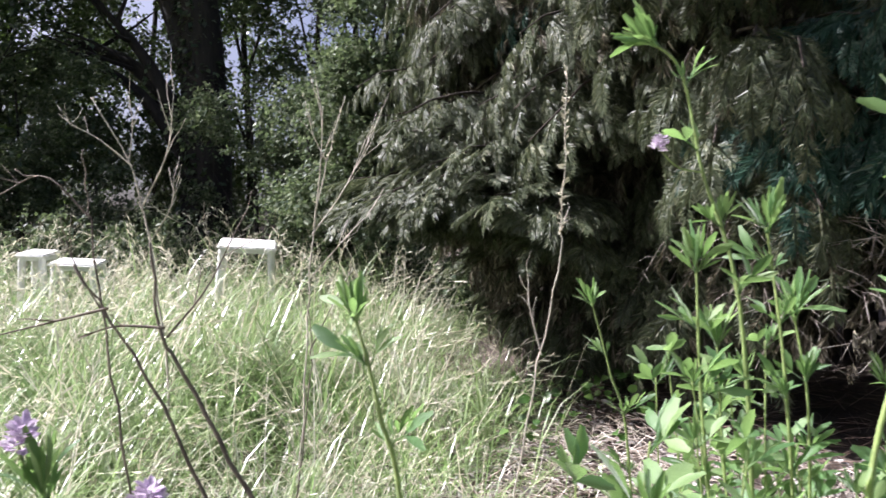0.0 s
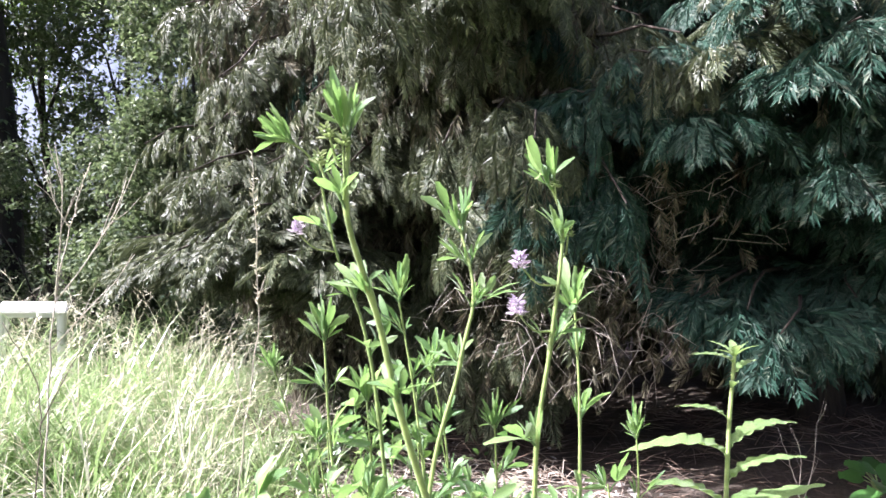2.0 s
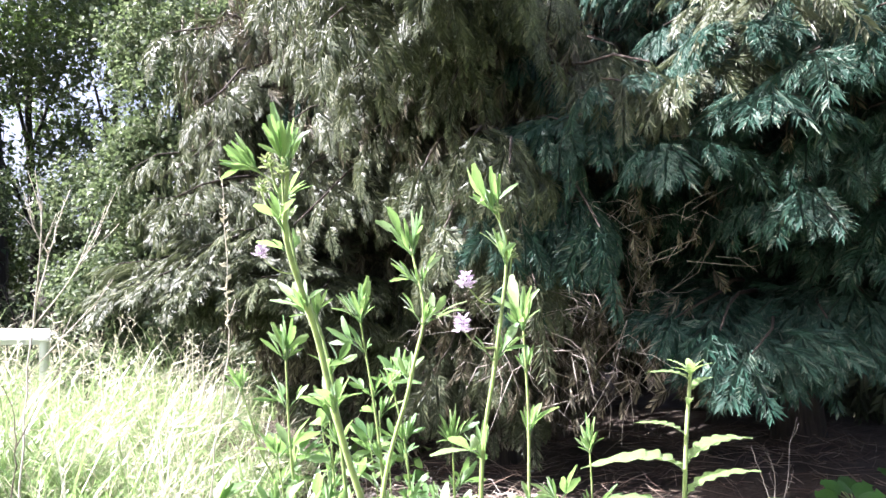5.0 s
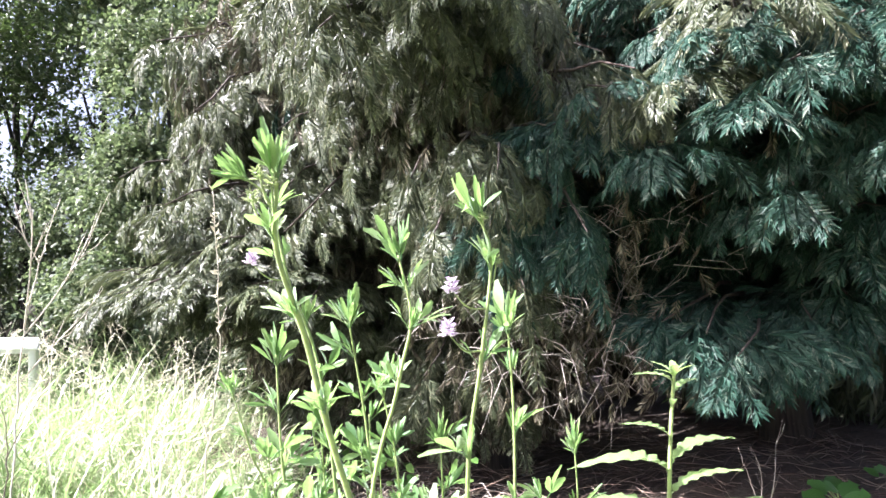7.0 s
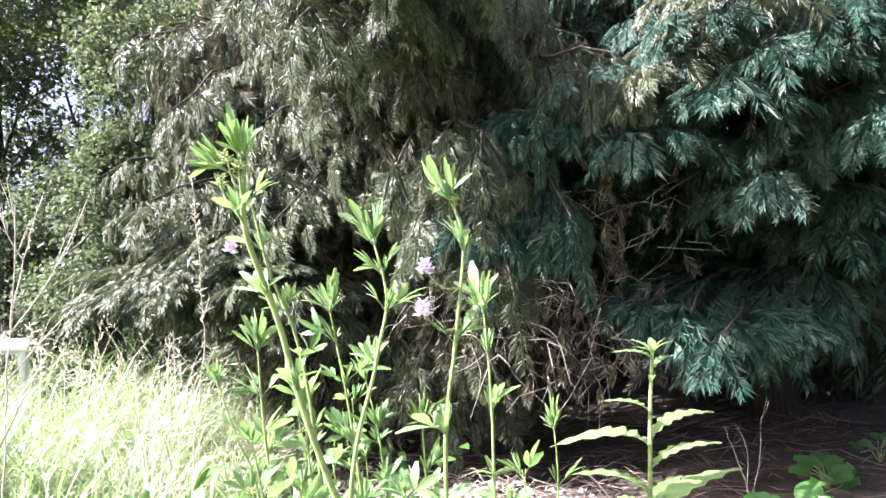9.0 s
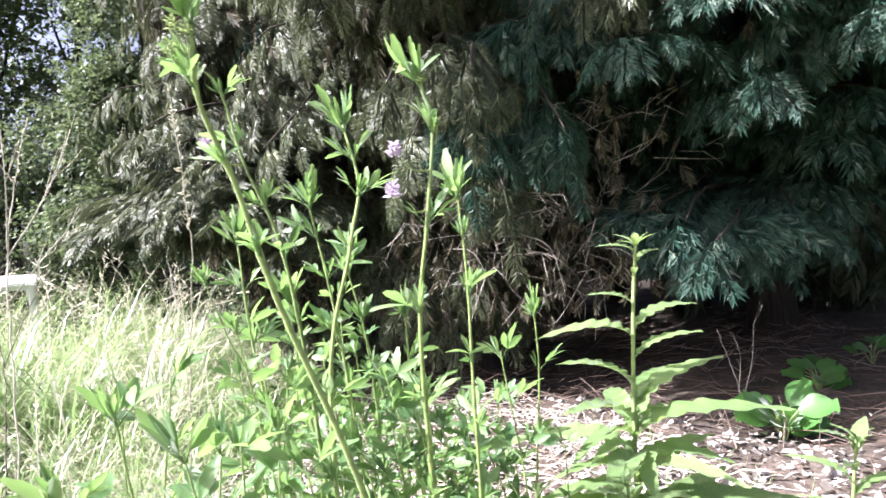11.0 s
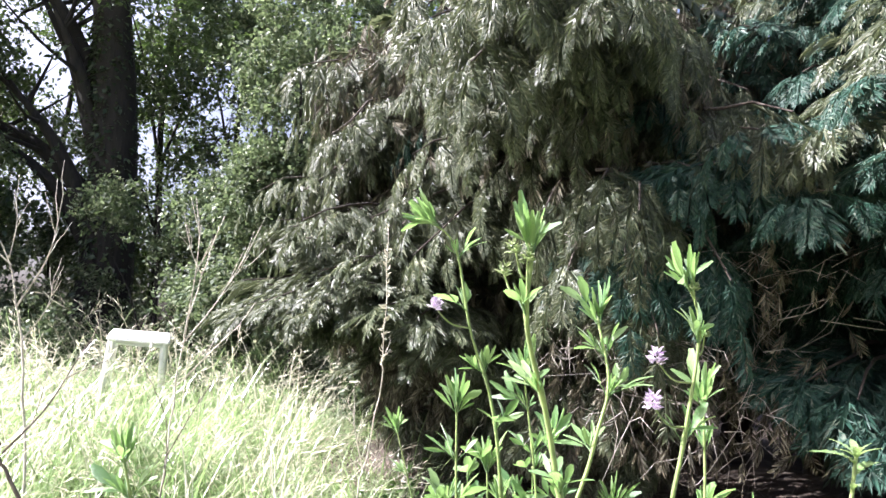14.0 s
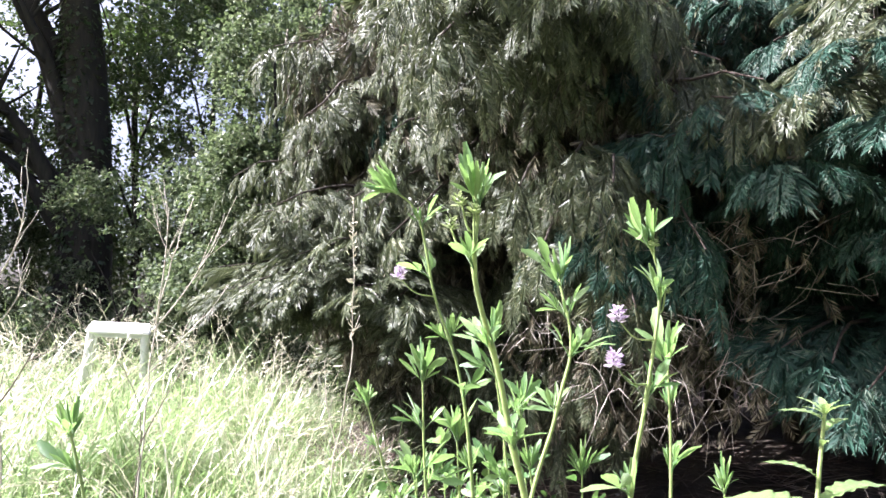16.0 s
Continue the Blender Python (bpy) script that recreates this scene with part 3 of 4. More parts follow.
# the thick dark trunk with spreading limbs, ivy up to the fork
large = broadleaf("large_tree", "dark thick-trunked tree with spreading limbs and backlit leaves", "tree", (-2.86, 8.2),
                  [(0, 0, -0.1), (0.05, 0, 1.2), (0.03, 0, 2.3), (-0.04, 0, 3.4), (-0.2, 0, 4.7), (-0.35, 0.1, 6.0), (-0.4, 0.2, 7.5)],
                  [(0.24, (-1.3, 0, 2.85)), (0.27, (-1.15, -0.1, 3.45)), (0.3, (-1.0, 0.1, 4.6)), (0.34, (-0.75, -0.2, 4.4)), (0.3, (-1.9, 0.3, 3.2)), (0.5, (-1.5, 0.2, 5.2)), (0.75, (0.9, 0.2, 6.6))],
                  # The last 16 clumps, mostly out of view, are added to shade the trunk.
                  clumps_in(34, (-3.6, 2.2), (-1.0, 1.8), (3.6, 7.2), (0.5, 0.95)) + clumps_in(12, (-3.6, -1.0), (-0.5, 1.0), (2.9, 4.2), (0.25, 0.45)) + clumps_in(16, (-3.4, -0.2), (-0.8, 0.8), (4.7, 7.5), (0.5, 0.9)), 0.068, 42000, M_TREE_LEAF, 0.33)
n = 4200
zz = rng.uniform(0.1, 4.4, n)
around = rng.uniform(0, 2 * np.pi, n)
rr = 0.25 - 0.025 * zz + np.abs(rng.normal(0, 0.05, n))
P = np.stack([np.interp(zz, [0, 2.3, 4.7], [0.03, 0.03, -0.2]) + rr * np.cos(around), rr * np.sin(around), zz], -1)
D = np.stack([np.cos(around), np.sin(around), np.full(n, -0.8)], -1) + rng.normal(0, 0.4, (n, 3))
v, f = tiled("", LEAF_SMALL, frames_for(P, D, rng.normal(0, 0.4, (n, 3)) + np.stack([np.cos(around), np.sin(around), np.full(n, 0.5)], -1), rng.uniform(0.05, 0.1, n)), None)
tagged(part("ivy", mesh_of("trunk_ivy", v, [f], M_TREE_LEAF), large, "dark ivy leaves covering the trunk"), kind="stuff")
for bx, by, h in ((-5.6, 8.6, 6.5), (-8.8, 7.6, 6.0), (-1.2, 9.8, 6.5), (0.6, 9.2, 6.0), (-9.5, 9.5, 7.0), (-0.5, 12.5, 7.5), (-3.0, 10.5, 7.0), (-6.8, 10.5, 7.0), (-5.4, 7.4, 5.5), (-6.6, 7.2, 5.5), (-4.7, 11.2, 5.5), (-2.0, 11.2, 6.5)):
    broadleaf("tree", "slender broadleaf tree with dense green leaves", "tree", (bx, by),
              [(0, 0, -0.1), (0.08, 0, h * 0.25), (-0.05, 0.05, h * 0.55), (0.1, 0, h * 0.95)],
              [(0.35, (0.9, -0.2, h * 0.5)), (0.4, (-1.0, 0.1, h * 0.55)), (0.55, (0.7, 0.5, h * 0.75)), (0.6, (-0.6, -0.5, h * 0.8))],
              clumps_in(22, (-1.7, 1.7), (-1.0, 1.0), (h * 0.16, h), (0.45, 0.85)), 0.078, 15500, M_TREE_LEAF, 0.07)
for bx, by, h, w in ((-1.15, 6.0, 1.9, 0.45), (-0.45, 5.6, 3.4, 0.6), (0.1, 7.6, 4.5, 0.9), (-2.9, 6.4, 1.0, 0.8), (-4.3, 6.2, 1.1, 0.9), (-1.5, 6.7, 1.3, 0.7), (-6.2, 5.9, 1.2, 0.8), (-1.9, 6.9, 2.4, 0.9), (-3.6, 7.2, 1.6, 1.0), (-5.4, 6.8, 1.7, 1.0), (-7.2, 5.6, 1.8, 1.0), (-0.6, 7.4, 4.4, 1.0), (-8.6, 4.2, 2.2, 1.0), (-3.7, 8.8, 2.0, 0.8), (-4.7, 7.6, 3.2, 0.9)):
    broadleaf("shrub", "leafy green shrub at the meadow's far edge", "shrub", (bx, by),
              [(0, 0, -0.05), (0.04, 0, h * 0.4), (-0.03, 0, h * 0.85)],
              [(0.2, (w * 0.5, -0.1, h * 0.6)), (0.25, (-w * 0.5, 0.1, h * 0.6)), (0.3, (0.1, -w * 0.4, h * 0.7))],
              clumps_in(int(10 + 5 * h), (-w, w), (-w * 0.6, w * 0.6), (0.05, h), (0.2, 0.38)), 0.044, int(8200 * h), M_SHRUB_LEAF, 0.025, "shrubs behind the meadow")


# ---- meadow ----
rng = np.random.default_rng(22)


def blade_template(seed, width, segs=4, bend=0.6):
    r = np.random.default_rng(seed)
    s = np.linspace(0, 1, segs + 1)
    a = bend * r.uniform(0.6, 1.4) * s**1.6
    dx = np.concatenate([[0], np.cumsum(np.sin(a[1:]) / segs)])
    dz = np.concatenate([[0], np.cumsum(np.cos(a[1:]) / segs)])
    w = width * (1 - s**2.2) * 0.5 + 0.0003
    tw = r.uniform(-0.8, 0.8) * s
    v = []
    for i in range(segs + 1):
        v += [(dx[i] - w[i] * math.sin(tw[i]) * 0.4, -w[i] * math.cos(tw[i]), dz[i]), (dx[i] + w[i] * math.sin(tw[i]) * 0.4, w[i] * math.cos(tw[i]), dz[i])]
    return np.array(v), np.array([(2 * i, 2 * i + 1, 2 * i + 3, 2 * i + 2) for i in range(segs)])


def culm_template(seed):
    """A dry culm with a loose seed head."""
    r = np.random.default_rng(seed)
    pv, pf = blade_template(seed + 50, 0.008, 3, 0.8)
    pieces = [(pv, pf)]
    top, below = pv[-2:].mean(0), pv[-4:-2].mean(0)
    d = unit(top - below)
    for k in range(7):
        c = top - d * 0.03 * k
        o = unit(d + r.normal(0, 0.3, 3)) * r.uniform(0.04, 0.08)
        w = unit(np.cross(o, r.normal(0, 1, 3))) * 0.0035
        pieces.append((np.array([c, c + o * 0.5 + w, c + o, c + o * 0.5 - w]), np.array([(0, 1, 2, 3)])))
    return joined(pieces)


def meadow_points(n, dense):
    x = rng.uniform(-9.5, 0.5, n * 4)
    y = 0.7 + 7.3 * rng.random(n * 4) ** dense
    edge = meadow_edge(y) + 0.10 * np.sin(5 * y) + 0.13 + rng.normal(0, 0.14, len(y))
    seen = (x < edge) & (x > -1.3 - 1.0 * y)
    gap = np.sin(5.1 * x + 2 * y) * np.sin(4.3 * y - 3 * x + 1) + 0.6 * np.sin(11 * x - 7 * y) * np.sin(9 * y + 5 * x)
    seen &= (gap > -0.3) | (rng.random(len(x)) < 0.22)
    m = n // 40
    xr, yr = rng.uniform(-7, 5, m), rng.uniform(-5, 0.8, m)
    return np.concatenate([x[seen][: n - m], xr]), np.concatenate([y[seen][: n - m], yr])


def sward(name, label, n, templates, size, mat, leaning, dense, lift=0.0):
    x, y = meadow_points(n, dense)
    n = len(x)
    tuft = rng.random(n) < 0.6
    cx, cy = rng.permutation(np.stack([x, y], -1))[: n // 26].T
    pick = rng.integers(0, len(cx), n)
    dx, dy = rng.normal(0, 0.03, n), rng.normal(0, 0.03, n)
    x, y = np.where(tuft, cx[pick] + dx, x), np.where(tuft, cy[pick] + dy, y)
    wind = 0.5 + 0.9 * np.sin(1.1 * x + 0.7 * y) + 0.5 * np.sin(2.7 * x - 1.9 * y)
    yaw = np.where(tuft, np.arctan2(dy, dx) + rng.normal(0, 0.5, n), wind * 0.7 + rng.normal(0, 1.6, n))
    tilt = np.abs(rng.normal(leaning, 0.46, n))
    s = (1 + 0.22 * np.sin(3.1 * x + 1.7 * y) * np.sin(2.3 * y - 1.4 * x + 1) + 0.15 * np.sin(7.3 * x - 2.1 * y) * np.sin(6.1 * y + 3.3 * x)) * rng.uniform(*size, n) * np.where(y < 0.8, 0.55, np.clip(0.68 + 0.32 * (meadow_edge(y) + 0.2 - x) / 0.75, 0.5, 1.0)) * (0.72 + 0.28 * np.clip((y - 1.1) / 1.2, 0, 1) + 0.15 * np.clip((y - 2.2) / 2.0, 0, 1) + 0.12 * np.clip((y - 3.2) / 1.2, 0, 1) + 0.3 * np.clip((y - 5.3) / 1.0, 0, 1))
    c, sn = np.cos(yaw), np.sin(yaw)
    ct, st = np.cos(tilt), np.sin(tilt)
    R = np.zeros((n, 3, 4))
    R[:, 0, 0], R[:, 0, 1], R[:, 0, 2] = c * ct, -sn, c * st
    R[:, 1, 0], R[:, 1, 1], R[:, 1, 2] = sn * ct, c, sn * st
    R[:, 2, 0], R[:, 2, 2] = -st, ct
    R[:, :, :3] *= s[:, None, None]
    R[:, 0, 3], R[:, 1, 3], R[:, 2, 3] = x, y, ground_z(x, y) - 0.005 + lift * rng.random(n) * s
    which = rng.integers(0, len(templates), n)
    v, f = joined([tiled("", templates[k], R[which == k], None) for k in range(len(templates))])
    tagged(new(name, mesh_of(name, v, [f], mat)), label, "grass", kind="stuff")


sward("meadow_grass", "tall tangled green meadow grass bleached by sun", 78000, [blade_template(s, 0.011 + 0.003 * (s % 3), 3, 0.5 + 0.34 * s) for s in range(7)], (0.20, 0.62), M_GRASS, 0.72, 1.5)
sward("tangled_grass", "bent grass blades lying tangled over the meadow", 24000, [blade_template(60 + s, 0.013, 4, 1.2 + 0.3 * s) for s in range(5)], (0.20, 0.42), M_GRASS, 1.05, 1.5, 0.75)
sward("dry_meadow_grass", "pale dry grass stems with loose seed heads", 9000, [culm_template(s) for s in range(5)], (0.36, 0.68), M_STRAW, 0.45, 1.5)


def outer_grass():
    """Sparser grass over the rest of the clearing."""
    n = 26000
    x, y = rng.uniform(-12, 7, n), rng.uniform(-7, 7.5, n)
    k = ((y < 0.55) | (x < -1.2 - 1.0 * y)) & (np.hypot(x - 0.15, y + 0.1) > 0.45)
    x, y = x[k], y[k]
    n = len(x)
    P = np.stack([x, y, ground_z(x, y) - 0.003], -1)
    tpl = blade_template(91, 0.05, 2, 0.9)
    tall = np.where(np.hypot(x, y) < 1.6, 0.3, 0.45) * rng.uniform(0.6, 1.1, n)
    v, f = tiled("", (tpl[0][:, [1, 2, 0]], tpl[1]), frames_for(P, rng.normal(0, 0.35, (n, 3)) + np.array([0.2, 0, 1.0]), rng.normal(0, 1, (n, 3)), tall), None)
    tagged(new("clearing_grass", mesh_of("clearing_grass", v, [f], M_GRASS)), "tall sun-bleached grass round the clearing", "grass", kind="stuff")


outer_grass()


def tufts():
    """Thin green blades pushing through the litter."""
    n = 1700
    x, y = rng.uniform(-0.1, 1.3, n), rng.uniform(0.65, 2.0, n)
    k = np.sin(7 * x + 3 * y) + np.sin(5 * y - 4 * x) + rng.normal(0, 0.7, n) > 0.3
    x, y = x[k], y[k]
    n = len(x)
    P = np.stack([x, y, ground_z(x, y) - 0.003], -1)
    tpl = blade_template(77, 0.03, 3, 0.8)
    v, f = tiled("", (tpl[0][:, [1, 2, 0]], tpl[1]), frames_for(P, rng.normal(0, 0.3, (n, 3)) + np.array([0, 0, 1.0]), rng.normal(0, 1, (n, 3)), rng.uniform(0.05, 0.15, n) * np.where(x > 0.6, 0.6, 1.0)), None)
    tagged(new("grass_tufts", mesh_of("grass_tufts", v, [f], M_GRASS)), "short sparse green grass growing through the litter", "grass", kind="stuff")


tufts()

# ---- litter ----
def litter():
    n = 19000
    x, y = rng.uniform(-0.5, 2.9, n), 0.7 + 2.7 * rng.random(n)
    k = (x > meadow_edge(y) - 0.25) & (x + 0.7 * (y - 1.2) < 1.6 + rng.normal(0, 0.35, n))
    x, y = x[k], y[k]
    D = rng.normal(0, 1, (len(x), 3)) * np.array([1, 1, 0.25])
    Z = rng.normal(0, 0.4, (len(x), 3)) + np.array([0, 0, 1.0])
    P = np.stack([x, y, ground_z(x, y) + rng.uniform(0.004, 0.03, len(x))], -1)
    M = frames_for(P, D, Z, 0.012 + 0.04 * rng.random(len(x)) ** 1.8)
    M[:, :, 0] *= rng.uniform(0.5, 1.7, (len(x), 1))
    shapes = [(np.array([(-0.1, 0, 0), (0.14 + 0.05 * k, 0.1 * k, 0.03), (0.2 - 0.04 * k, 0.6, 0.12), (0.02 * k, 1, -0.04), (-0.2 + 0.05 * k, 0.75 - 0.1 * k, 0.06)]), np.array([(0, 1, 2, 3, 4)])) for k in range(4)]
    which = rng.integers(0, 4, len(x))
    v, f = joined([tiled("", shapes[k], M[which == k], None) for k in range(4)])
    tagged(new("leaf_litter", mesh_of("leaf_litter", v, [f], M_CHIP)), "pale dry leaves and wood chips on the soil", "litter", kind="stuff")
    tw = Tubes()
    for _ in range(1700):
        x, y = U(-0.1, 3.2), 1.0 + 2.6 * rng.random() ** 0.7
        d = unit([U(-1, 1), U(-1, 1), U(-0.1, 0.25)]) * U(0.05, 0.22)
        p = np.array([x, y, gz(x, y) + U(0.005, 0.05)])
        tw.add([p, p + d * 0.5 + rng.normal(0, 0.006, 3), p + d], [0.0018, 0.0018, 0.0008], 3)
    tagged(new("fallen_twigs", tw.mesh("fallen_twigs", M_NEEDLE)), "reddish fallen twigs and needles below the conifers", "litter", kind="stuff")

    st = Tubes()
    for _ in range(2000):
        x, y = U(-0.3, 1.15), 0.75 + 1.7 * rng.random()
        d = unit([U(-1, 1), U(-1, 1), U(-0.1, 0.5)]) * U(0.05, 0.16)
        p = np.array([x, y, gz(x, y) + U(0.005, 0.04)])
        st.add([p, p + d * 0.5 + np.array([0, 0, U(0, 0.015)]), p + d * np.array([1, 1, 0.5])], [0.0016, 0.0016, 0.0008], 3)
    tagged(new("fallen_straw", st.mesh("fallen_straw", M_STRAW_LITTER)), "pale broken straw lying on the soil", "litter", kind="stuff")


litter()

# ---- alfalfa ----
rng = np.random.default_rng(23)
LEAFLETS = [leaf_template(1.0, w, 7, fo, dr, peak=0.6, tip=0.2, teeth=0.05) for w, fo, dr in ((0.22, 0.35, 0.10), (0.27, 0.28, 0.2), (0.18, 0.7, 0.0), (0.25, 0.22, 0.3), (0.31, 0.28, 0.15))]


BROAD = [leaf_template(1.0, w, 7, fo, dr, peak=0.55, tip=0.2, teeth=0.05) for w, fo, dr in ((0.36, 0.3, 0.15), (0.42, 0.2, 0.25), (0.39, 0.35, 0.05))]


def trifoliate(seed, young=False, broad=False):
    """Three blunt leaflets at the end of a petiole; the young ones folded and close together."""
    r = np.random.default_rng(seed)
    tb = Tubes()
    pet = r.uniform(0.12, 0.25) if young else r.uniform(0.3, 0.6)
    tb.add([(0, 0, 0), (0, pet * 0.5, 0.03), (0, pet, 0)], [0.03, 0.025, 0.02], 4)
    pieces = [(np.concatenate(tb.v), np.concatenate(tb.f))]
    fan = r.uniform(9, 20) if young else r.uniform(26, 52)
    for a, s in ((0, 1.0), (fan, 0.9), (-fan, 0.9)):
        m = Matrix.Translation((0, pet, 0)) @ Euler((radians(r.uniform(-15, 20)), radians(r.uniform(-35, 35)), radians(a + r.uniform(-8, 8)))).to_matrix().to_4x4() @ Matrix.Scale(s * r.uniform(0.85, 1.1), 4)
        pieces.append(moved(BROAD[r.integers(0, 3)] if broad else LEAFLETS[2 if young else r.integers(0, 5)], m))
    v, f = joined(pieces)
    return mesh_of("alfalfa_leaf", v, [f], M_ALF)


ALF_LEAVES = [trifoliate(s) for s in range(10)]
ALF_YOUNG = [trifoliate(40 + s, True) for s in range(6)]
ALF_BROAD = [trifoliate(60 + s, broad=True) for s in range(8)]


def floret_head(seed, mat, size=1.0, n=22):
    r = np.random.default_rng(seed)
    pieces = []
    for k in range(n):
        s = k / n
        a = k * 2.4
        out = np.array([math.cos(a), math.sin(a), 0.5 * s + r.uniform(-0.2, 0.4)])
        p = np.array([0, 0, 0.62 * s]) + out * 0.1
        m = pose_of(p, out, np.array([0, 0, 1.0]) + r.normal(0, 0.3, 3), 0.42 * r.uniform(0.7, 1.2) * (1 - 0.3 * s))
        pieces.append(moved(leaf_template(1.0, 0.55, 3, 0.7, -0.15), m))
        pieces.append(moved(leaf_template(0.8, 0.35, 2, -0.6, -0.3), m))
    v, f = joined(pieces)
    return mesh_of("flower_head", v * size, [f], mat)


FLOWERS = [floret_head(s, M_PETAL, 1.0, 36) for s in range(3)]
BUDS = [floret_head(9 + s, M_BUD, 0.85, 22) for s in range(2)]


def alfalfa(label, stems, leaf=0.026, flowers=(), buds=(), low=False):
    """stems: (world points from the ground up, heights of the leaf nodes, thickness)."""
    b = stems[0][0][0]
    t = thing("alfalfa_plant", label, "alfalfa", (b[0], b[1], gz(b[0], b[1])), "alfalfa plants")
    o = np.array(t.location)
    for pts, nodes, thick in stems:
        p = smooth_path(pts, 40) - o
        p[0][2] = -0.01
        tb = Tubes()
        share = np.linspace(0, 1, 40)
        radius = thick * (0.9 - 0.5 * share)
        for zz in nodes:
            radius[min(39, int(np.searchsorted(p[:, 2], zz - o[2])))] *= 1.3
        tb.add(p, radius, 8)
        part("stem", tb.mesh("alfalfa_stem", M_ALF_STEM), t)
        turn = U(0, 6.28)
        top = max(nodes)
        for k, zz in enumerate(sorted(nodes)):
            f = float(np.interp(zz - o[2], p[:, 2], share))
            q = np.array([np.interp(f, share, p[:, a]) for a in range(3)])
            d = unit(p[min(39, int(f * 39) + 1)] - p[max(0, int(f * 39) - 1)])
            turn += math.pi + U(-0.7, 0.7)
            plan = [(0.0, 1.05, U(0.5, 1.1), False), (U(-1.0, 1.0), U(0.65, 0.95), U(0.9, 1.8), False), (U(-1.3, 1.3), U(0.5, 0.8), U(1.6, 3.2), True), (U(-1.5, 1.5), U(0.5, 0.75), U(1.2, 2.6), True), (U(2.2, 4.0), U(0.5, 0.8), U(1.0, 2.6), k % 2 == 0)]
            if zz == top:
                plan = [(a + U(-0.6, 0.6), U(0.55, 1.1), U(0.8, 3.4), i % 3 > 0) for i, a in enumerate((0, 0.9, 2.0, 3.1, 4.4, 5.4))] + [(U(0, 6), U(1.0, 1.3), U(4, 7), True), (U(0, 6), U(0.9, 1.2), U(3, 6), True)]
            elif k % 3 == 1:
                plan.append((U(2.3, 3.9), U(0.7, 0.95), U(0.6, 1.4), False))
            if low:
                plan = [(U(-0.6, 0.6), U(0.8, 1.15), U(0.4, 1.3), False), (U(1.6, 4.6), U(0.6, 1.0), U(0.4, 1.6), False)] + [(U(0, 6), U(0.6, 0.9), U(1.0, 3.0), True)] * (2 if zz == top else 0)
            for da, size, rise, young in plan:
                if zz < top and rng.random() < 0.22:
                    continue
                a = turn + da
                out = np.array([math.cos(a), math.sin(a), 0])
                ydir = unit(out + d * rise)
                zdir = unit(d * 1.0 - out * 0.5 + rng.normal(0, 0.5, 3))
                pool = ALF_YOUNG if young else ALF_BROAD if low else ALF_LEAVES
                part("leaf", pool[rng.integers(0, len(pool))], t, "", pose_of(q + out * 0.0015, ydir, zdir, 0.88 * leaf * size * U(0.8, 1.2)))
    rails = np.concatenate([smooth_path(pts, 40) for pts, _, _ in stems]) - o
    for k, spot in enumerate(list(flowers) + list(buds)):
        q = np.array(spot) - o
        below = rails[rails[:, 2] < q[2] - 0.012]
        root = below[np.argmin(np.linalg.norm(below - q, axis=1))]
        tb = Tubes()
        tb.add(smooth_path([root, root * 0.45 + q * 0.55 + np.array([0, 0, -0.006]), q + np.array([0, 0, 0.004])], 8), np.linspace(0.0010, 0.0007, 8), 5)
        part("flower_stalk", tb.mesh("flower_stalk", M_ALF_STEM), t)
        if k < len(flowers):
            part("flower_head", FLOWERS[k % 3], t, "pale purple flower head", pose_of(q, np.array([0.2, 1, 0.1]), np.array([U(-0.5, 0.5), 0.2, 1]), 0.019))
        else:
            part("bud_head", BUDS[k % 2], t, "green-yellow bud cluster", pose_of(q, np.array([0.2, 1, 0.1]), np.array([U(-0.3, 0.3), 0.2, 1]), 0.014))
    return t


alfalfa("tall bright green alfalfa with a thick stem and bud clusters",
        [([(0.37, 0.34, 0), (0.305, 0.31, 0.38), (0.25, 0.295, 0.57), (0.232, 0.288, 0.648), (0.215, 0.275, 0.705), (0.216, 0.27, 0.745), (0.213, 0.27, 0.757)], (0.40, 0.60, 0.662, 0.71, 0.748), 0.0029)],
        0.027, buds=[(0.206, 0.272, 0.748), (0.213, 0.268, 0.742), (0.20, 0.28, 0.735)])
alfalfa("slender alfalfa stems with one purple flower",
        [([(0.30, 0.64, 0), (0.285, 0.635, 0.40), (0.275, 0.63, 0.55), (0.262, 0.63, 0.635), (0.237, 0.63, 0.71), (0.218, 0.63, 0.80), (0.19, 0.63, 0.83)], (0.36, 0.44, 0.52, 0.60, 0.66, 0.73, 0.79, 0.825), 0.0028),
         ([(0.33, 0.66, 0), (0.335, 0.655, 0.30), (0.322, 0.65, 0.52), (0.305, 0.65, 0.66)], (0.28, 0.36, 0.43, 0.50, 0.57, 0.62, 0.655), 0.0026),
         ([(0.27, 0.62, 0), (0.25, 0.62, 0.3), (0.225, 0.60, 0.50), (0.22, 0.6, 0.63)], (0.30, 0.37, 0.44, 0.51, 0.57, 0.62), 0.0024)],
        0.036, flowers=[(0.195, 0.63, 0.73)])
alfalfa("bushy lower alfalfa with many side leaves",
        [([(0.36, 0.70, 0), (0.365, 0.69, 0.3), (0.36, 0.68, 0.48), (0.345, 0.68, 0.58)], (0.24, 0.31, 0.38, 0.44, 0.51, 0.57), 0.0024),
         ([(0.30, 0.70, 0), (0.29, 0.69, 0.3), (0.275, 0.68, 0.45), (0.27, 0.68, 0.55)], (0.22, 0.29, 0.36, 0.43, 0.49, 0.545), 0.0024),
         ([(0.40, 0.64, 0), (0.41, 0.63, 0.25), (0.40, 0.62, 0.42), (0.40, 0.62, 0.52)], (0.25, 0.32, 0.39, 0.46, 0.515), 0.0024)], 0.036)
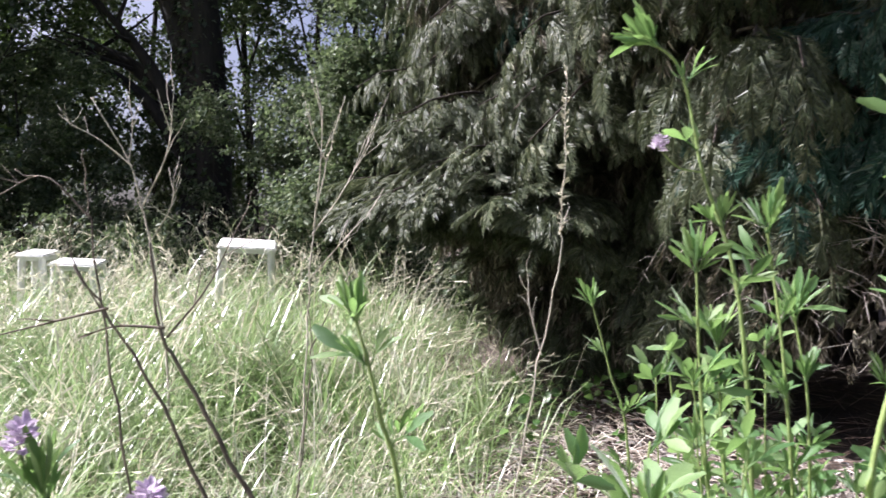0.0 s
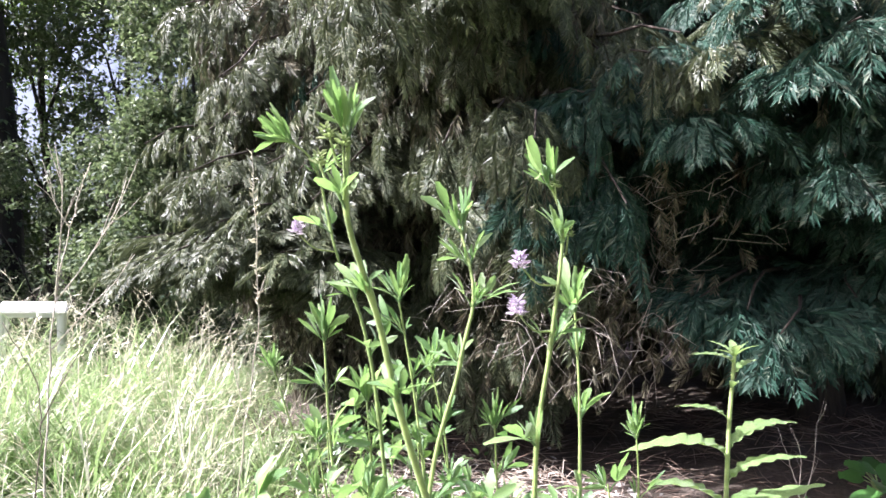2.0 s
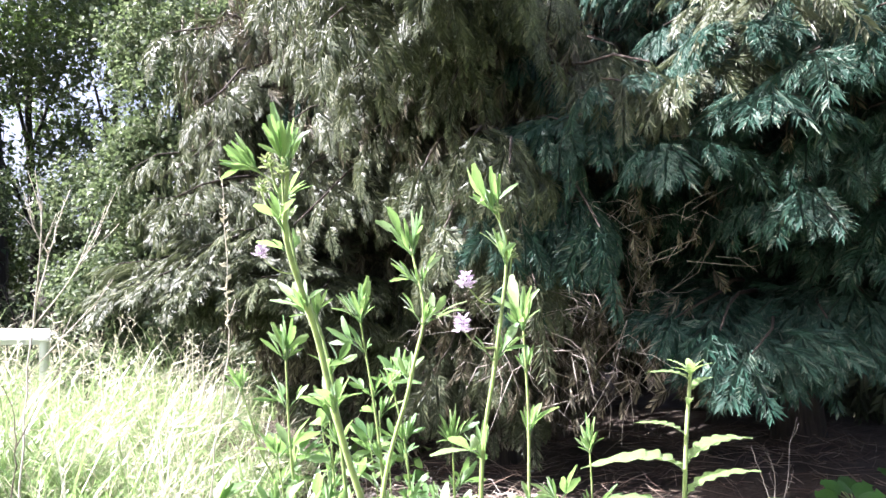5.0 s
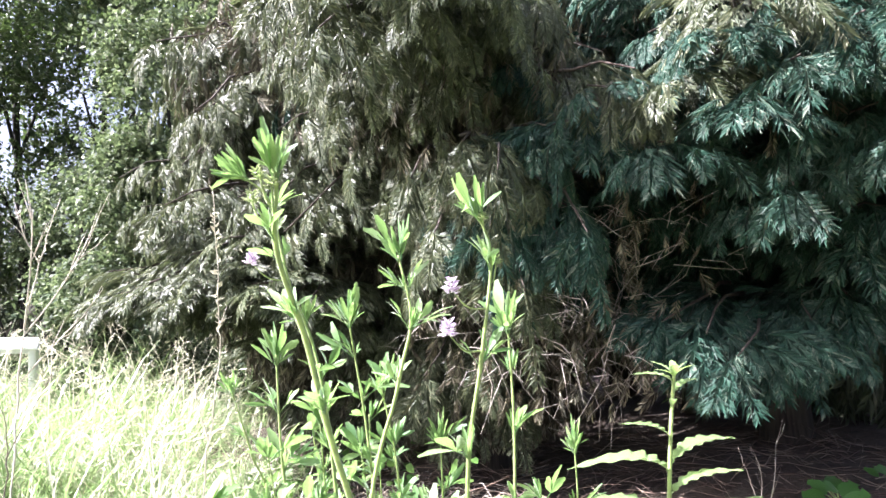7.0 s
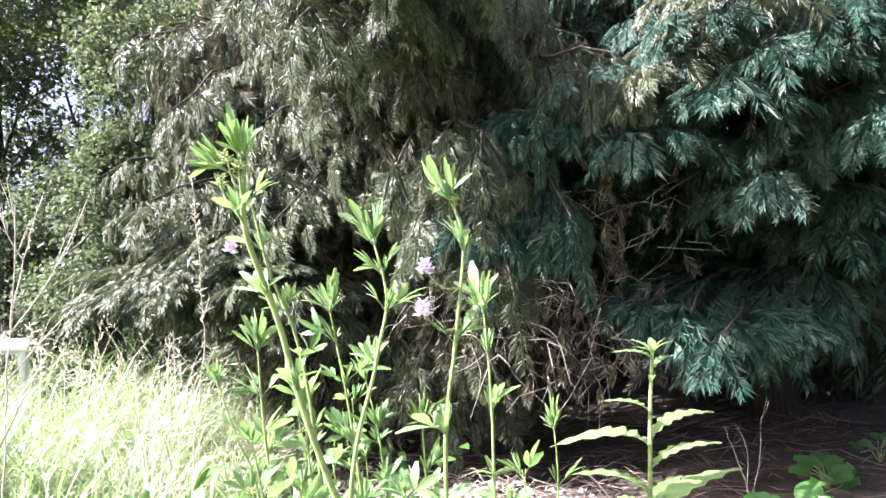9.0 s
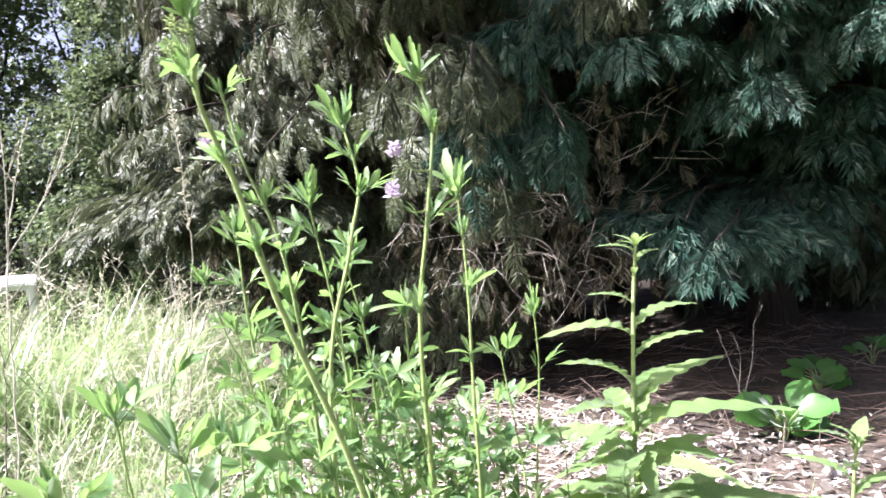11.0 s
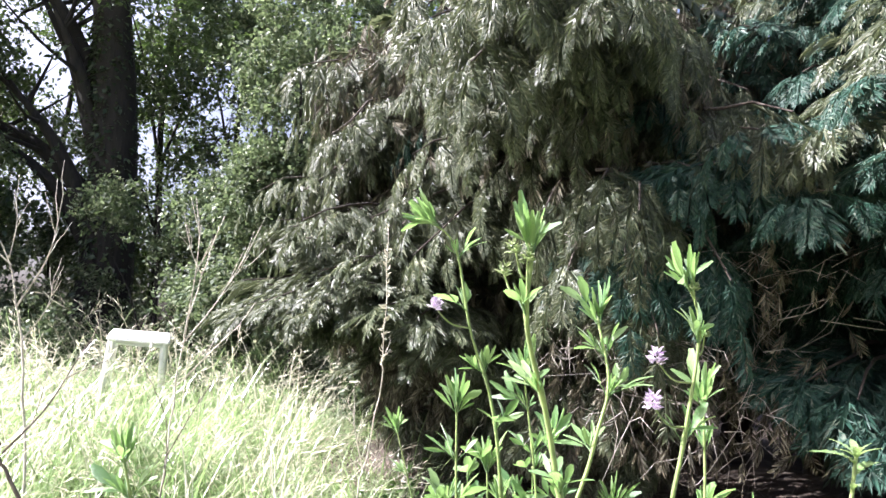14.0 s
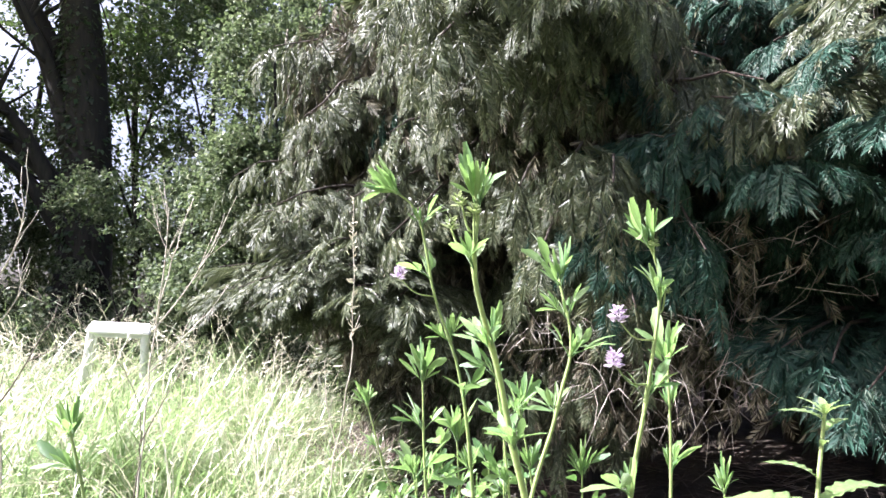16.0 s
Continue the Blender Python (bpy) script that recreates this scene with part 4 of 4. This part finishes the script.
alfalfa("leafy alfalfa with two stems and lilac flowers",
        [([(0.37, 0.46, 0), (0.375, 0.45, 0.35), (0.378, 0.44, 0.52), (0.395, 0.435, 0.62), (0.41, 0.435, 0.71), (0.399, 0.43, 0.75)], (0.36, 0.45, 0.535, 0.615, 0.70, 0.745), 0.003),
         ([(0.29, 0.48, 0), (0.29, 0.475, 0.44), (0.325, 0.47, 0.60), (0.34, 0.47, 0.66), (0.333, 0.48, 0.72)], (0.38, 0.46, 0.60, 0.65, 0.685, 0.715), 0.0027),
         ([(0.43, 0.52, 0), (0.438, 0.5, 0.40), (0.446, 0.5, 0.55), (0.446, 0.5, 0.645)], (0.32, 0.40, 0.47, 0.54, 0.60, 0.64), 0.0025)],
        0.034, flowers=[(0.364, 0.43, 0.642), (0.372, 0.44, 0.68)], buds=[(0.415, 0.435, 0.705), (0.402, 0.428, 0.745)])
alfalfa("short young alfalfa shoot with folded leaves", [([(0.0, 0.40, 0), (-0.02, 0.39, 0.45), (-0.036, 0.386, 0.55), (-0.05, 0.386, 0.605)], (0.42, 0.47, 0.53, 0.575, 0.60), 0.0022)], 0.026)
alfalfa("small alfalfa sprig growing by the dry stalk", [([(0.24, 0.82, 0), (0.215, 0.80, 0.40), (0.19, 0.785, 0.50), (0.168, 0.779, 0.58)], (0.38, 0.45, 0.52, 0.575), 0.002)], 0.028)
alfalfa("lone alfalfa shoot beside the tall weed", [([(0.52, 0.62, 0), (0.53, 0.6, 0.25), (0.553, 0.6, 0.42), (0.556, 0.6, 0.50)], (0.28, 0.35, 0.43, 0.495), 0.0022)], 0.028)
alfalfa("near alfalfa with a purple flower", [([(-0.13, 0.31, 0), (-0.15, 0.30, 0.40), (-0.175, 0.30, 0.54)], (0.42, 0.49, 0.53), 0.0022)], 0.024, flowers=[(-0.185, 0.30, 0.552), (-0.13, 0.3, 0.525)])
shoots = [(0.12, 0.40, 0.49), (0.17, 0.37, 0.46), (0.21, 0.40, 0.45), (0.09, 0.36, 0.44), (0.26, 0.41, 0.42), (0.15, 0.5, 0.50), (0.10, 0.52, 0.47), (0.19, 0.46, 0.44), (0.24, 0.52, 0.43), (0.36, 0.56, 0.46), (0.39, 0.58, 0.36), (0.46, 0.62, 0.36), (0.30, 0.62, 0.34), (0.62, 0.7, 0.30), (0.2, 0.68, 0.40), (0.50, 0.70, 0.34)]
for k in range(30):
    y = U(0.5, 1.0)
    shoots.append((0.31 * y + U(0, 0.34), y, U(0.26, 0.5) * (1.15 - 0.35 * y)))
for k in range(26):
    y = U(0.56, 0.86)
    shoots.append((0.29 * y + U(0, 0.17), y, U(0.34, 0.55)))
for k, (x, y, h) in enumerate(shoots):
    alfalfa("low leafy alfalfa shoot among the taller stems", [([(x + U(-0.05, 0.07), y + 0.02, 0), (x + U(-0.02, 0.03), y, h * 0.6), (x, y, h)], (h * 0.45, h * 0.61, h * 0.75, h * 0.87, h * 0.985), 0.0019)], 0.042 if k < 9 else 0.036, low=True)

# ---- broad-leaved weeds ----
WEED_LEAVES = [leaf_template(1.0, w, 34, 0.55, dr, wave=0.10, waves=6.4, peak=0.52, teeth=0.02) for w, dr in ((0.29, 0.95), (0.34, 1.15), (0.26, 0.8))]
WEED_LEAF_MESHES = [mesh_of("weed_leaf", v, [f], M_WEED) for v, f in WEED_LEAVES]


UPPER = [(0.95, 190, 0.045, 0.9), (0.90, 10, 0.05, 0.5), (0.72, 175, 0.055, 0.75), (0.64, -5, 0.10, 0.35), (0.62, 185, 0.10, 0.5), (0.56, -30, 0.09, 0.55), (0.50, 200, 0.11, 0.8), (0.46, 20, 0.09, 0.7), (0.84, 250, 0.04, 0.6)]
LOWER = [(0.44, -15, 0.13, 0.9), (0.42, 215, 0.13, 0.55), (0.38, -50, 0.15, 0.75), (0.35, 160, 0.15, 0.45), (0.33, 240, 0.14, 0.5), (0.30, -75, 0.14, 0.45), (0.28, 5, 0.15, 0.35), (0.22, 190, 0.15, 0.4), (0.2, -35, 0.16, 0.5), (0.16, 270, 0.13, 0.5)]


def weed(label, pts, rosette, scale=1.0, lower=10, upper=()):
    b = pts[0]
    t = thing("broadleaf_weed", label, "weed", (b[0], b[1], gz(b[0], b[1])), "broad-leaved weeds")
    o = np.array(t.location)
    p = smooth_path(pts, 24) - o
    tb = Tubes()
    tb.add(p, np.linspace(0.0042, 0.0024, 24) * scale, 8)
    part("stem", tb.mesh("weed_stem", M_WEED_STEM), t)
    for f, az, L, rise in upper:
        q = np.array([np.interp(f, np.linspace(0, 1, 24), p[:, a]) for a in range(3)])
        out = np.array([math.cos(radians(az)), math.sin(radians(az)), 0])
        part("leaf", WEED_LEAF_MESHES[rng.integers(0, 3)], t, "", pose_of(q, unit(out + np.array([0, 0, rise * 1.5 + 0.6])), unit(np.array([0, 0, 1.0]) - 0.6 * out + np.array([0, -0.35, 0])), L * scale * 0.98))
    for k in range(6):
        a = k * 1.05
        out = np.array([math.cos(a), math.sin(a), 0])
        part("bract", WEED_LEAF_MESHES[2], t, "", pose_of(p[-1] - np.array([0, 0, 0.008]), unit(out * U(0.1, 0.55) + np.array([0, 0, 1.0])), unit(-out), U(0.022, 0.042) * scale))
    for k in range(lower):
        f = U(0.05, 0.42)
        q = np.array([np.interp(f, np.linspace(0, 1, 24), p[:, a]) for a in range(3)])
        a = k * 2.4 + 0.7
        out = np.array([math.cos(a), math.sin(a), 0])
        part("leaf", WEED_LEAF_MESHES[k % 3], t, "", pose_of(q, unit(out + np.array([0, 0, U(0.6, 1.6)])), unit(np.array([0, 0, 1.0]) - 0.6 * out + rng.normal(0, 0.25, 3)), rosette * U(0.75, 1.1)))
    return t


weed("upright pale green weed with wavy-edged leaves", [(0.735, 0.74, 0), (0.745, 0.738, 0.24), (0.765, 0.735, 0.45), (0.782, 0.733, 0.565)], 0.125, 1.0, 18, UPPER + LOWER)
weed("short weed with wavy-edged leaves near the bare soil", [(1.13, 0.76, -0.02), (1.145, 0.755, 0.1), (1.16, 0.75, 0.2)], 0.095, 0.95, 7, [(0.9, 190, 0.07, 1.5), (0.85, 20, 0.08, 1.2), (0.7, 230, 0.08, 1.0), (0.6, 150, 0.09, 1.2), (0.5, -30, 0.09, 0.7)])
weed("low spreading weed with wavy-edged leaves", [(0.66, 0.60, 0), (0.66, 0.60, 0.14), (0.655, 0.6, 0.27)], 0.13, 0.9, 8, [(0.9, 200, 0.06, 1.0), (0.8, -20, 0.08, 0.6), (0.6, 170, 0.11, 0.5), (0.5, -60, 0.11, 0.5)])

DOCK_LEAVES = [mesh_of("round_leaf", *(lambda vf: (vf[0], [vf[1]]))(leaf_template(1.0, w, 8, 0.2, 0.25, wave=0.02, waves=3, peak=0.48, tip=0.3)), M_DOCK) for w in (0.82, 0.72)]


def dock(label, x, y, n, size):
    t = thing("round_leaved_plant", label, "plant", (x, y, gz(x, y)), "round-leaved plants")
    for k in range(n):
        a = k * 2.4 + U(-0.3, 0.3)
        out = np.array([math.cos(a), math.sin(a), 0])
        h, r = U(0.01, 0.10), U(0.01, 0.05)
        q = out * r + np.array([0, 0, h])
        tb = Tubes()
        tb.add([(0, 0, -0.01), tuple(q * 0.5 + np.array([0, 0, 0.02])), tuple(q)], [0.003, 0.0025, 0.002], 5)
        part("leaf_stalk", tb.mesh("leaf_stalk", M_WEED_STEM), t)
        part("leaf", DOCK_LEAVES[k % 2], t, "", pose_of(q, unit(out + np.array([0, 0, U(0.2, 1.3)])), unit(np.array([-0.3, -0.8, 0.8]) - 0.5 * out), size * U(0.75, 1.15)))


dock("clump of round glossy green leaves on bare soil", 1.64, 1.5, 22, 0.092)
dock("clump of shaded round green leaves under the conifer", 2.1, 1.85, 12, 0.085)
dock("few shaded round green leaves under the conifer", 2.5, 2.0, 6, 0.065)


# ---- dry stalks and twigs ----
def dry_stalk(label, pts, radius, twigs, mat=M_STALK, seeds=0):
    b = pts[0]
    t = thing("dry_stalk", label, "dry stalk", (b[0], b[1], gz(b[0], b[1])), "dry stalks in the meadow")
    o = np.array(t.location)
    p = smooth_path(pts, 26) - o
    p[1:-1] += rng.normal(0, 0.0015, (24, 3))
    tb = Tubes()
    tb.add(p, np.linspace(radius, radius * 0.35, 26) * 0.85, 6)
    part("stem", tb.mesh("dry_stem", mat), t)
    for path, r in twigs:
        q = smooth_path(path, 10) - o
        tb = Tubes()
        tb.add(q, np.linspace(r, r * 0.4, 10), 5)
        twig = part("twig", tb.mesh("dry_twig", mat), t)
        span = np.linalg.norm(q[-1] - q[0])
        for k in range(6 if mat is M_PALE_STALK else 3):
            s = q[rng.integers(3, 10)]
            d = unit(unit(q[-1] - q[0]) + rng.normal(0, 0.45, 3)) * span * U(0.15, 0.36)
            tb = Tubes()
            tb.add([s, s + d * 0.6 + np.array([0, 0, 0.04 * span]), s + d + np.array([0, 0, 0.1 * span]) + rng.normal(0, 0.004, 3)], [r * 0.42, r * 0.35, r * 0.22], 4)
            part("twiglet", tb.mesh("dry_twiglet", mat), twig)
    if seeds:
        tpl = leaf_template(1.0, 0.45, 2, 0.6, 0.1)
        f = rng.uniform(0.62, 1.0, seeds)
        P = np.stack([np.interp(f, np.linspace(0, 1, 26), p[:, a]) for a in range(3)], -1)
        v, fc = tiled("", tpl, frames_for(P, rng.normal(0, 0.8, (seeds, 3)) + np.array([0, 0, 1.2]), rng.normal(0, 1, (seeds, 3)), rng.uniform(0.005, 0.013, seeds)), None)
        part("seed_husk", mesh_of("seed_husk", v, [fc], M_STRAW), t, "pale empty seed husks")["kind"] = "stuff"
    return t


dry_stalk("tall thin pale dry stalk with seed husks", [(0.08, 1.08, 0), (0.11, 0.96, 0.365), (0.145, 0.885, 0.60), (0.149, 0.86, 0.70), (0.147, 0.82, 0.85)], 0.0018,
          [([(0.146, 0.87, 0.66), (0.153, 0.87, 0.675), (0.158, 0.87, 0.69)], 0.0007), ([(0.13, 0.91, 0.5), (0.115, 0.91, 0.56), (0.112, 0.91, 0.6)], 0.001)], M_PALE_STALK, 46)
dry_stalk("branching dry grey stalk in the grass", [(-0.348, 1.548, 0), (-0.313, 1.501, 0.125), (-0.294, 1.501, 0.493), (-0.281, 1.501, 0.691), (-0.245, 1.501, 0.861), (-0.212, 1.501, 0.972)], 0.0032,
          [([(-0.281, 1.501, 0.687), (-0.261, 1.469, 0.814), (-0.253, 1.454, 0.94)], 0.0021), ([(-0.284, 1.501, 0.672), (-0.221, 1.517, 0.766), (-0.158, 1.533, 0.893)], 0.002), ([(-0.288, 1.501, 0.577), (-0.205, 1.501, 0.672), (-0.158, 1.501, 0.719)], 0.0018), ([(-0.253, 1.501, 0.83), (-0.284, 1.501, 0.893), (-0.292, 1.501, 0.956)], 0.0014)], M_PALE_STALK, 20)
dry_stalk("forked dry stalk with bare twigs", [(-0.684, 1.938, 0), (-0.741, 1.9, 0.089), (-0.769, 1.9, 0.393), (-0.807, 1.9, 0.659), (-0.83, 1.9, 0.754), (-0.863, 1.9, 0.876), (-0.969, 1.9, 1.058)], 0.0052,
          [([(-0.83, 1.9, 0.754), (-0.76, 1.9, 0.906), (-0.741, 1.9, 1.077)], 0.0031), ([(-0.855, 1.9, 0.868), (-0.95, 1.9, 0.944), (-1.026, 1.9, 0.982)], 0.0024), ([(-0.807, 1.9, 0.659), (-0.75, 1.9, 0.754), (-0.741, 1.9, 0.839)], 0.0024), ([(-0.864, 1.9, 0.887), (-0.855, 1.9, 0.982), (-0.864, 1.9, 1.058)], 0.002)], M_PALE_STALK, 16)
dry_stalk("dark leaning dead stem", [(-0.023, 0.828, 0), (-0.161, 0.816, 0.134), (-0.276, 0.805, 0.35), (-0.345, 0.805, 0.491), (-0.431, 0.805, 0.62)], 0.0042,
          [([(-0.391, 0.805, 0.571), (-0.46, 0.805, 0.554), (-0.529, 0.805, 0.537)], 0.002)])
dry_stalk("dark leaning dead stem", [(0.023, 0.828, 0), (-0.103, 0.816, 0.134), (-0.227, 0.805, 0.357), (-0.301, 0.805, 0.491), (-0.331, 0.805, 0.548), (-0.342, 0.805, 0.647)], 0.0046,
          [([(-0.325, 0.805, 0.548), (-0.38, 0.805, 0.55), (-0.425, 0.805, 0.537)], 0.002), ([(-0.322, 0.805, 0.537), (-0.276, 0.805, 0.594), (-0.241, 0.805, 0.663)], 0.0016)])
dry_stalk("thin dead stem leaning over the grass", [(-0.36, 0.9, 0), (-0.42, 0.9, 0.4), (-0.45, 0.9, 0.6), (-0.464, 0.9, 0.70), (-0.47, 0.9, 0.77)], 0.0024,
          [([(-0.46, 0.9, 0.68), (-0.52, 0.9, 0.735), (-0.58, 0.9, 0.71)], 0.0016), ([(-0.44, 0.9, 0.55), (-0.48, 0.9, 0.62), (-0.50, 0.9, 0.68)], 0.0014)])
dry_stalk("thin brown stem standing in the meadow", [(-0.30, 1.3, 0), (-0.26, 1.3, 0.3), (-0.25, 1.3, 0.5), (-0.31, 1.3, 0.64)], 0.0022, [([(-0.25, 1.3, 0.45), (-0.2, 1.3, 0.55), (-0.17, 1.3, 0.6)], 0.0013)])
dry_stalk("short bare twigs by the conifer", [(1.62, 1.62, -0.08), (1.58, 1.6, 0.08), (1.53, 1.6, 0.25)], 0.0026,
          [([(1.6, 1.61, 0.02), (1.64, 1.6, 0.14), (1.66, 1.6, 0.25)], 0.0018), ([(1.59, 1.61, 0.05), (1.6, 1.6, 0.16), (1.58, 1.6, 0.24)], 0.0014)], M_TWIG)


def dead_twigs(label, n, box, length):
    """A tangle of bare inner twigs below the living boughs."""
    tw = Tubes()
    for _ in range(n):
        p = np.array([U(*box[0]), U(*box[1]), U(*box[2])])
        d = unit([U(-1, 1), U(-1.0, 0.1), U(-0.9, 0.3)]) * U(*length)
        mid = p + d * 0.5 + rng.normal(0, 0.045, 3)
        tw.add(smooth_path([p, mid, p + d + np.array([0, 0, -0.05])], 7), np.linspace(0.0017, 0.0006, 7), 4)
        for _ in range(3):
            f = U(0.3, 0.9)
            q = p + d * f
            e = unit(d + rng.normal(0, 0.25, 3)) * U(0.06, 0.16)
            tw.add([q, q + e * 0.5 + rng.normal(0, 0.01, 3), q + e + np.array([0, 0, -0.03])], [0.0015, 0.0012, 0.0006], 3)
    k = 420
    P = np.stack([rng.uniform(*box[0], k), rng.uniform(*box[1], k), rng.uniform(box[2][0] - 0.1, box[2][1] + 0.1, k)], -1)
    M = frames_for(P, rng.normal(0, 0.35, (k, 3)) + DOWN, rng.normal(0, 0.5, (k, 3)) + np.array([-0.3, -1.0, 0]), rng.uniform(0.04, 0.11, k))
    v, f = joined([tiled("", THIN_SPRAYS[i], M[i::4], None) for i in range(4)])
    tagged(new("withered_sprays", mesh_of("withered_sprays", v, [f], M_BROWN_SPRAY, False)), "small withered sprays hanging among the bare twigs", "twigs", kind="stuff")
    tagged(new("dead_twigs", tw.mesh("dead_twigs", M_TWIG)), label, "twigs", kind="stuff")


dead_twigs("tangle of bare grey twigs inside the conifer", 78, ((0.75, 1.7), (1.8, 2.7), (0.42, 1.05)), (0.12, 0.32))
dry_stalk("long pale dead bough below the conifer", [(1.45, 3.0, 0.75), (1.55, 2.5, 0.62), (1.3, 2.2, 0.52), (1.0, 2.1, 0.55)], 0.006,
          [([(1.3, 2.2, 0.52), (1.15, 2.0, 0.58), (1.0, 1.95, 0.6)], 0.003), ([(1.5, 2.4, 0.58), (1.65, 2.2, 0.7), (1.75, 2.1, 0.78)], 0.004)], M_TWIG)


# ---- ivy on the soil ----
def ivy():
    n = 170
    x, y = rng.normal(0.45, 0.22, n), rng.normal(2.55, 0.2, n)
    P = np.stack([x, y, ground_z(x, y) + rng.uniform(0.02, 0.2, n)], -1)
    D = rng.normal(0, 1, (n, 3)) * np.array([1, 1, 0.5])
    Z = rng.normal(0, 0.5, (n, 3)) + np.array([0, -0.3, 1.0])
    v, f = tiled("", leaf_template(1.0, 0.9, 4, 0.2, 0.3, peak=0.4), frames_for(P, D, Z, rng.uniform(0.022, 0.045, n)), None)
    tagged(new("ground_ivy", mesh_of("ground_ivy", v, [f], M_IVY)), "glossy ivy leaves creeping at the conifer's foot", "ivy", kind="stuff")


ivy()


# ---- white garden furniture in the grass ----
def bevelled_box(name, size, mat, bevel=0.01):
    bm = bmesh.new()
    bmesh.ops.create_cube(bm, size=1.0)
    bmesh.ops.scale(bm, vec=size, verts=bm.verts)
    bmesh.ops.bevel(bm, geom=bm.edges[:], offset=bevel, segments=2, affect="EDGES")
    me = bpy.data.meshes.new(name)
    bm.to_mesh(me)
    bm.free()
    me.materials.append(mat)
    return me


def garden_table(label, x, y, z, wide, deep, turn):
    t = thing("garden_table", label, "table", (x, y, gz(x, y)))
    t.rotation_euler = (0.16, 0.05, turn)
    part("tabletop", bevelled_box("tabletop", (wide, deep, 0.026), M_PLASTIC, 0.011), t, "", Matrix.Translation((0, 0, z - 0.015)))
    for sx in (-1, 1):
        part("apron", bevelled_box("apron", (0.02, deep - 0.06, 0.026), M_PLASTIC, 0.005), t, "", Matrix.Translation((sx * (wide / 2 - 0.03), 0, z - 0.041)))
        part("apron", bevelled_box("apron", (wide - 0.09, 0.02, 0.022), M_PLASTIC, 0.005), t, "", Matrix.Translation((0, sx * (deep / 2 - 0.03), z - 0.039)))
        for sy in (-1, 1):
            tb = Tubes()
            tb.add([(sx * (wide / 2 - 0.035), sy * (deep / 2 - 0.04), z - 0.03), (sx * (wide / 2 + 0.005), sy * (deep / 2 - 0.01), -0.09)], [0.026, 0.018], 8)
            part("leg", tb.mesh("table_leg", M_PLASTIC), t)


garden_table("small white plastic garden table standing in tall grass", -1.47, 5.08, 0.725, 0.40, 0.40, 0.25)
garden_table("low white plastic stool half sunk in the grass", -2.42, 4.6, 0.575, 0.30, 0.22, 0.1)
garden_table("low white plastic stool half sunk in the grass", -2.76, 4.75, 0.63, 0.2, 0.22, 0.0)
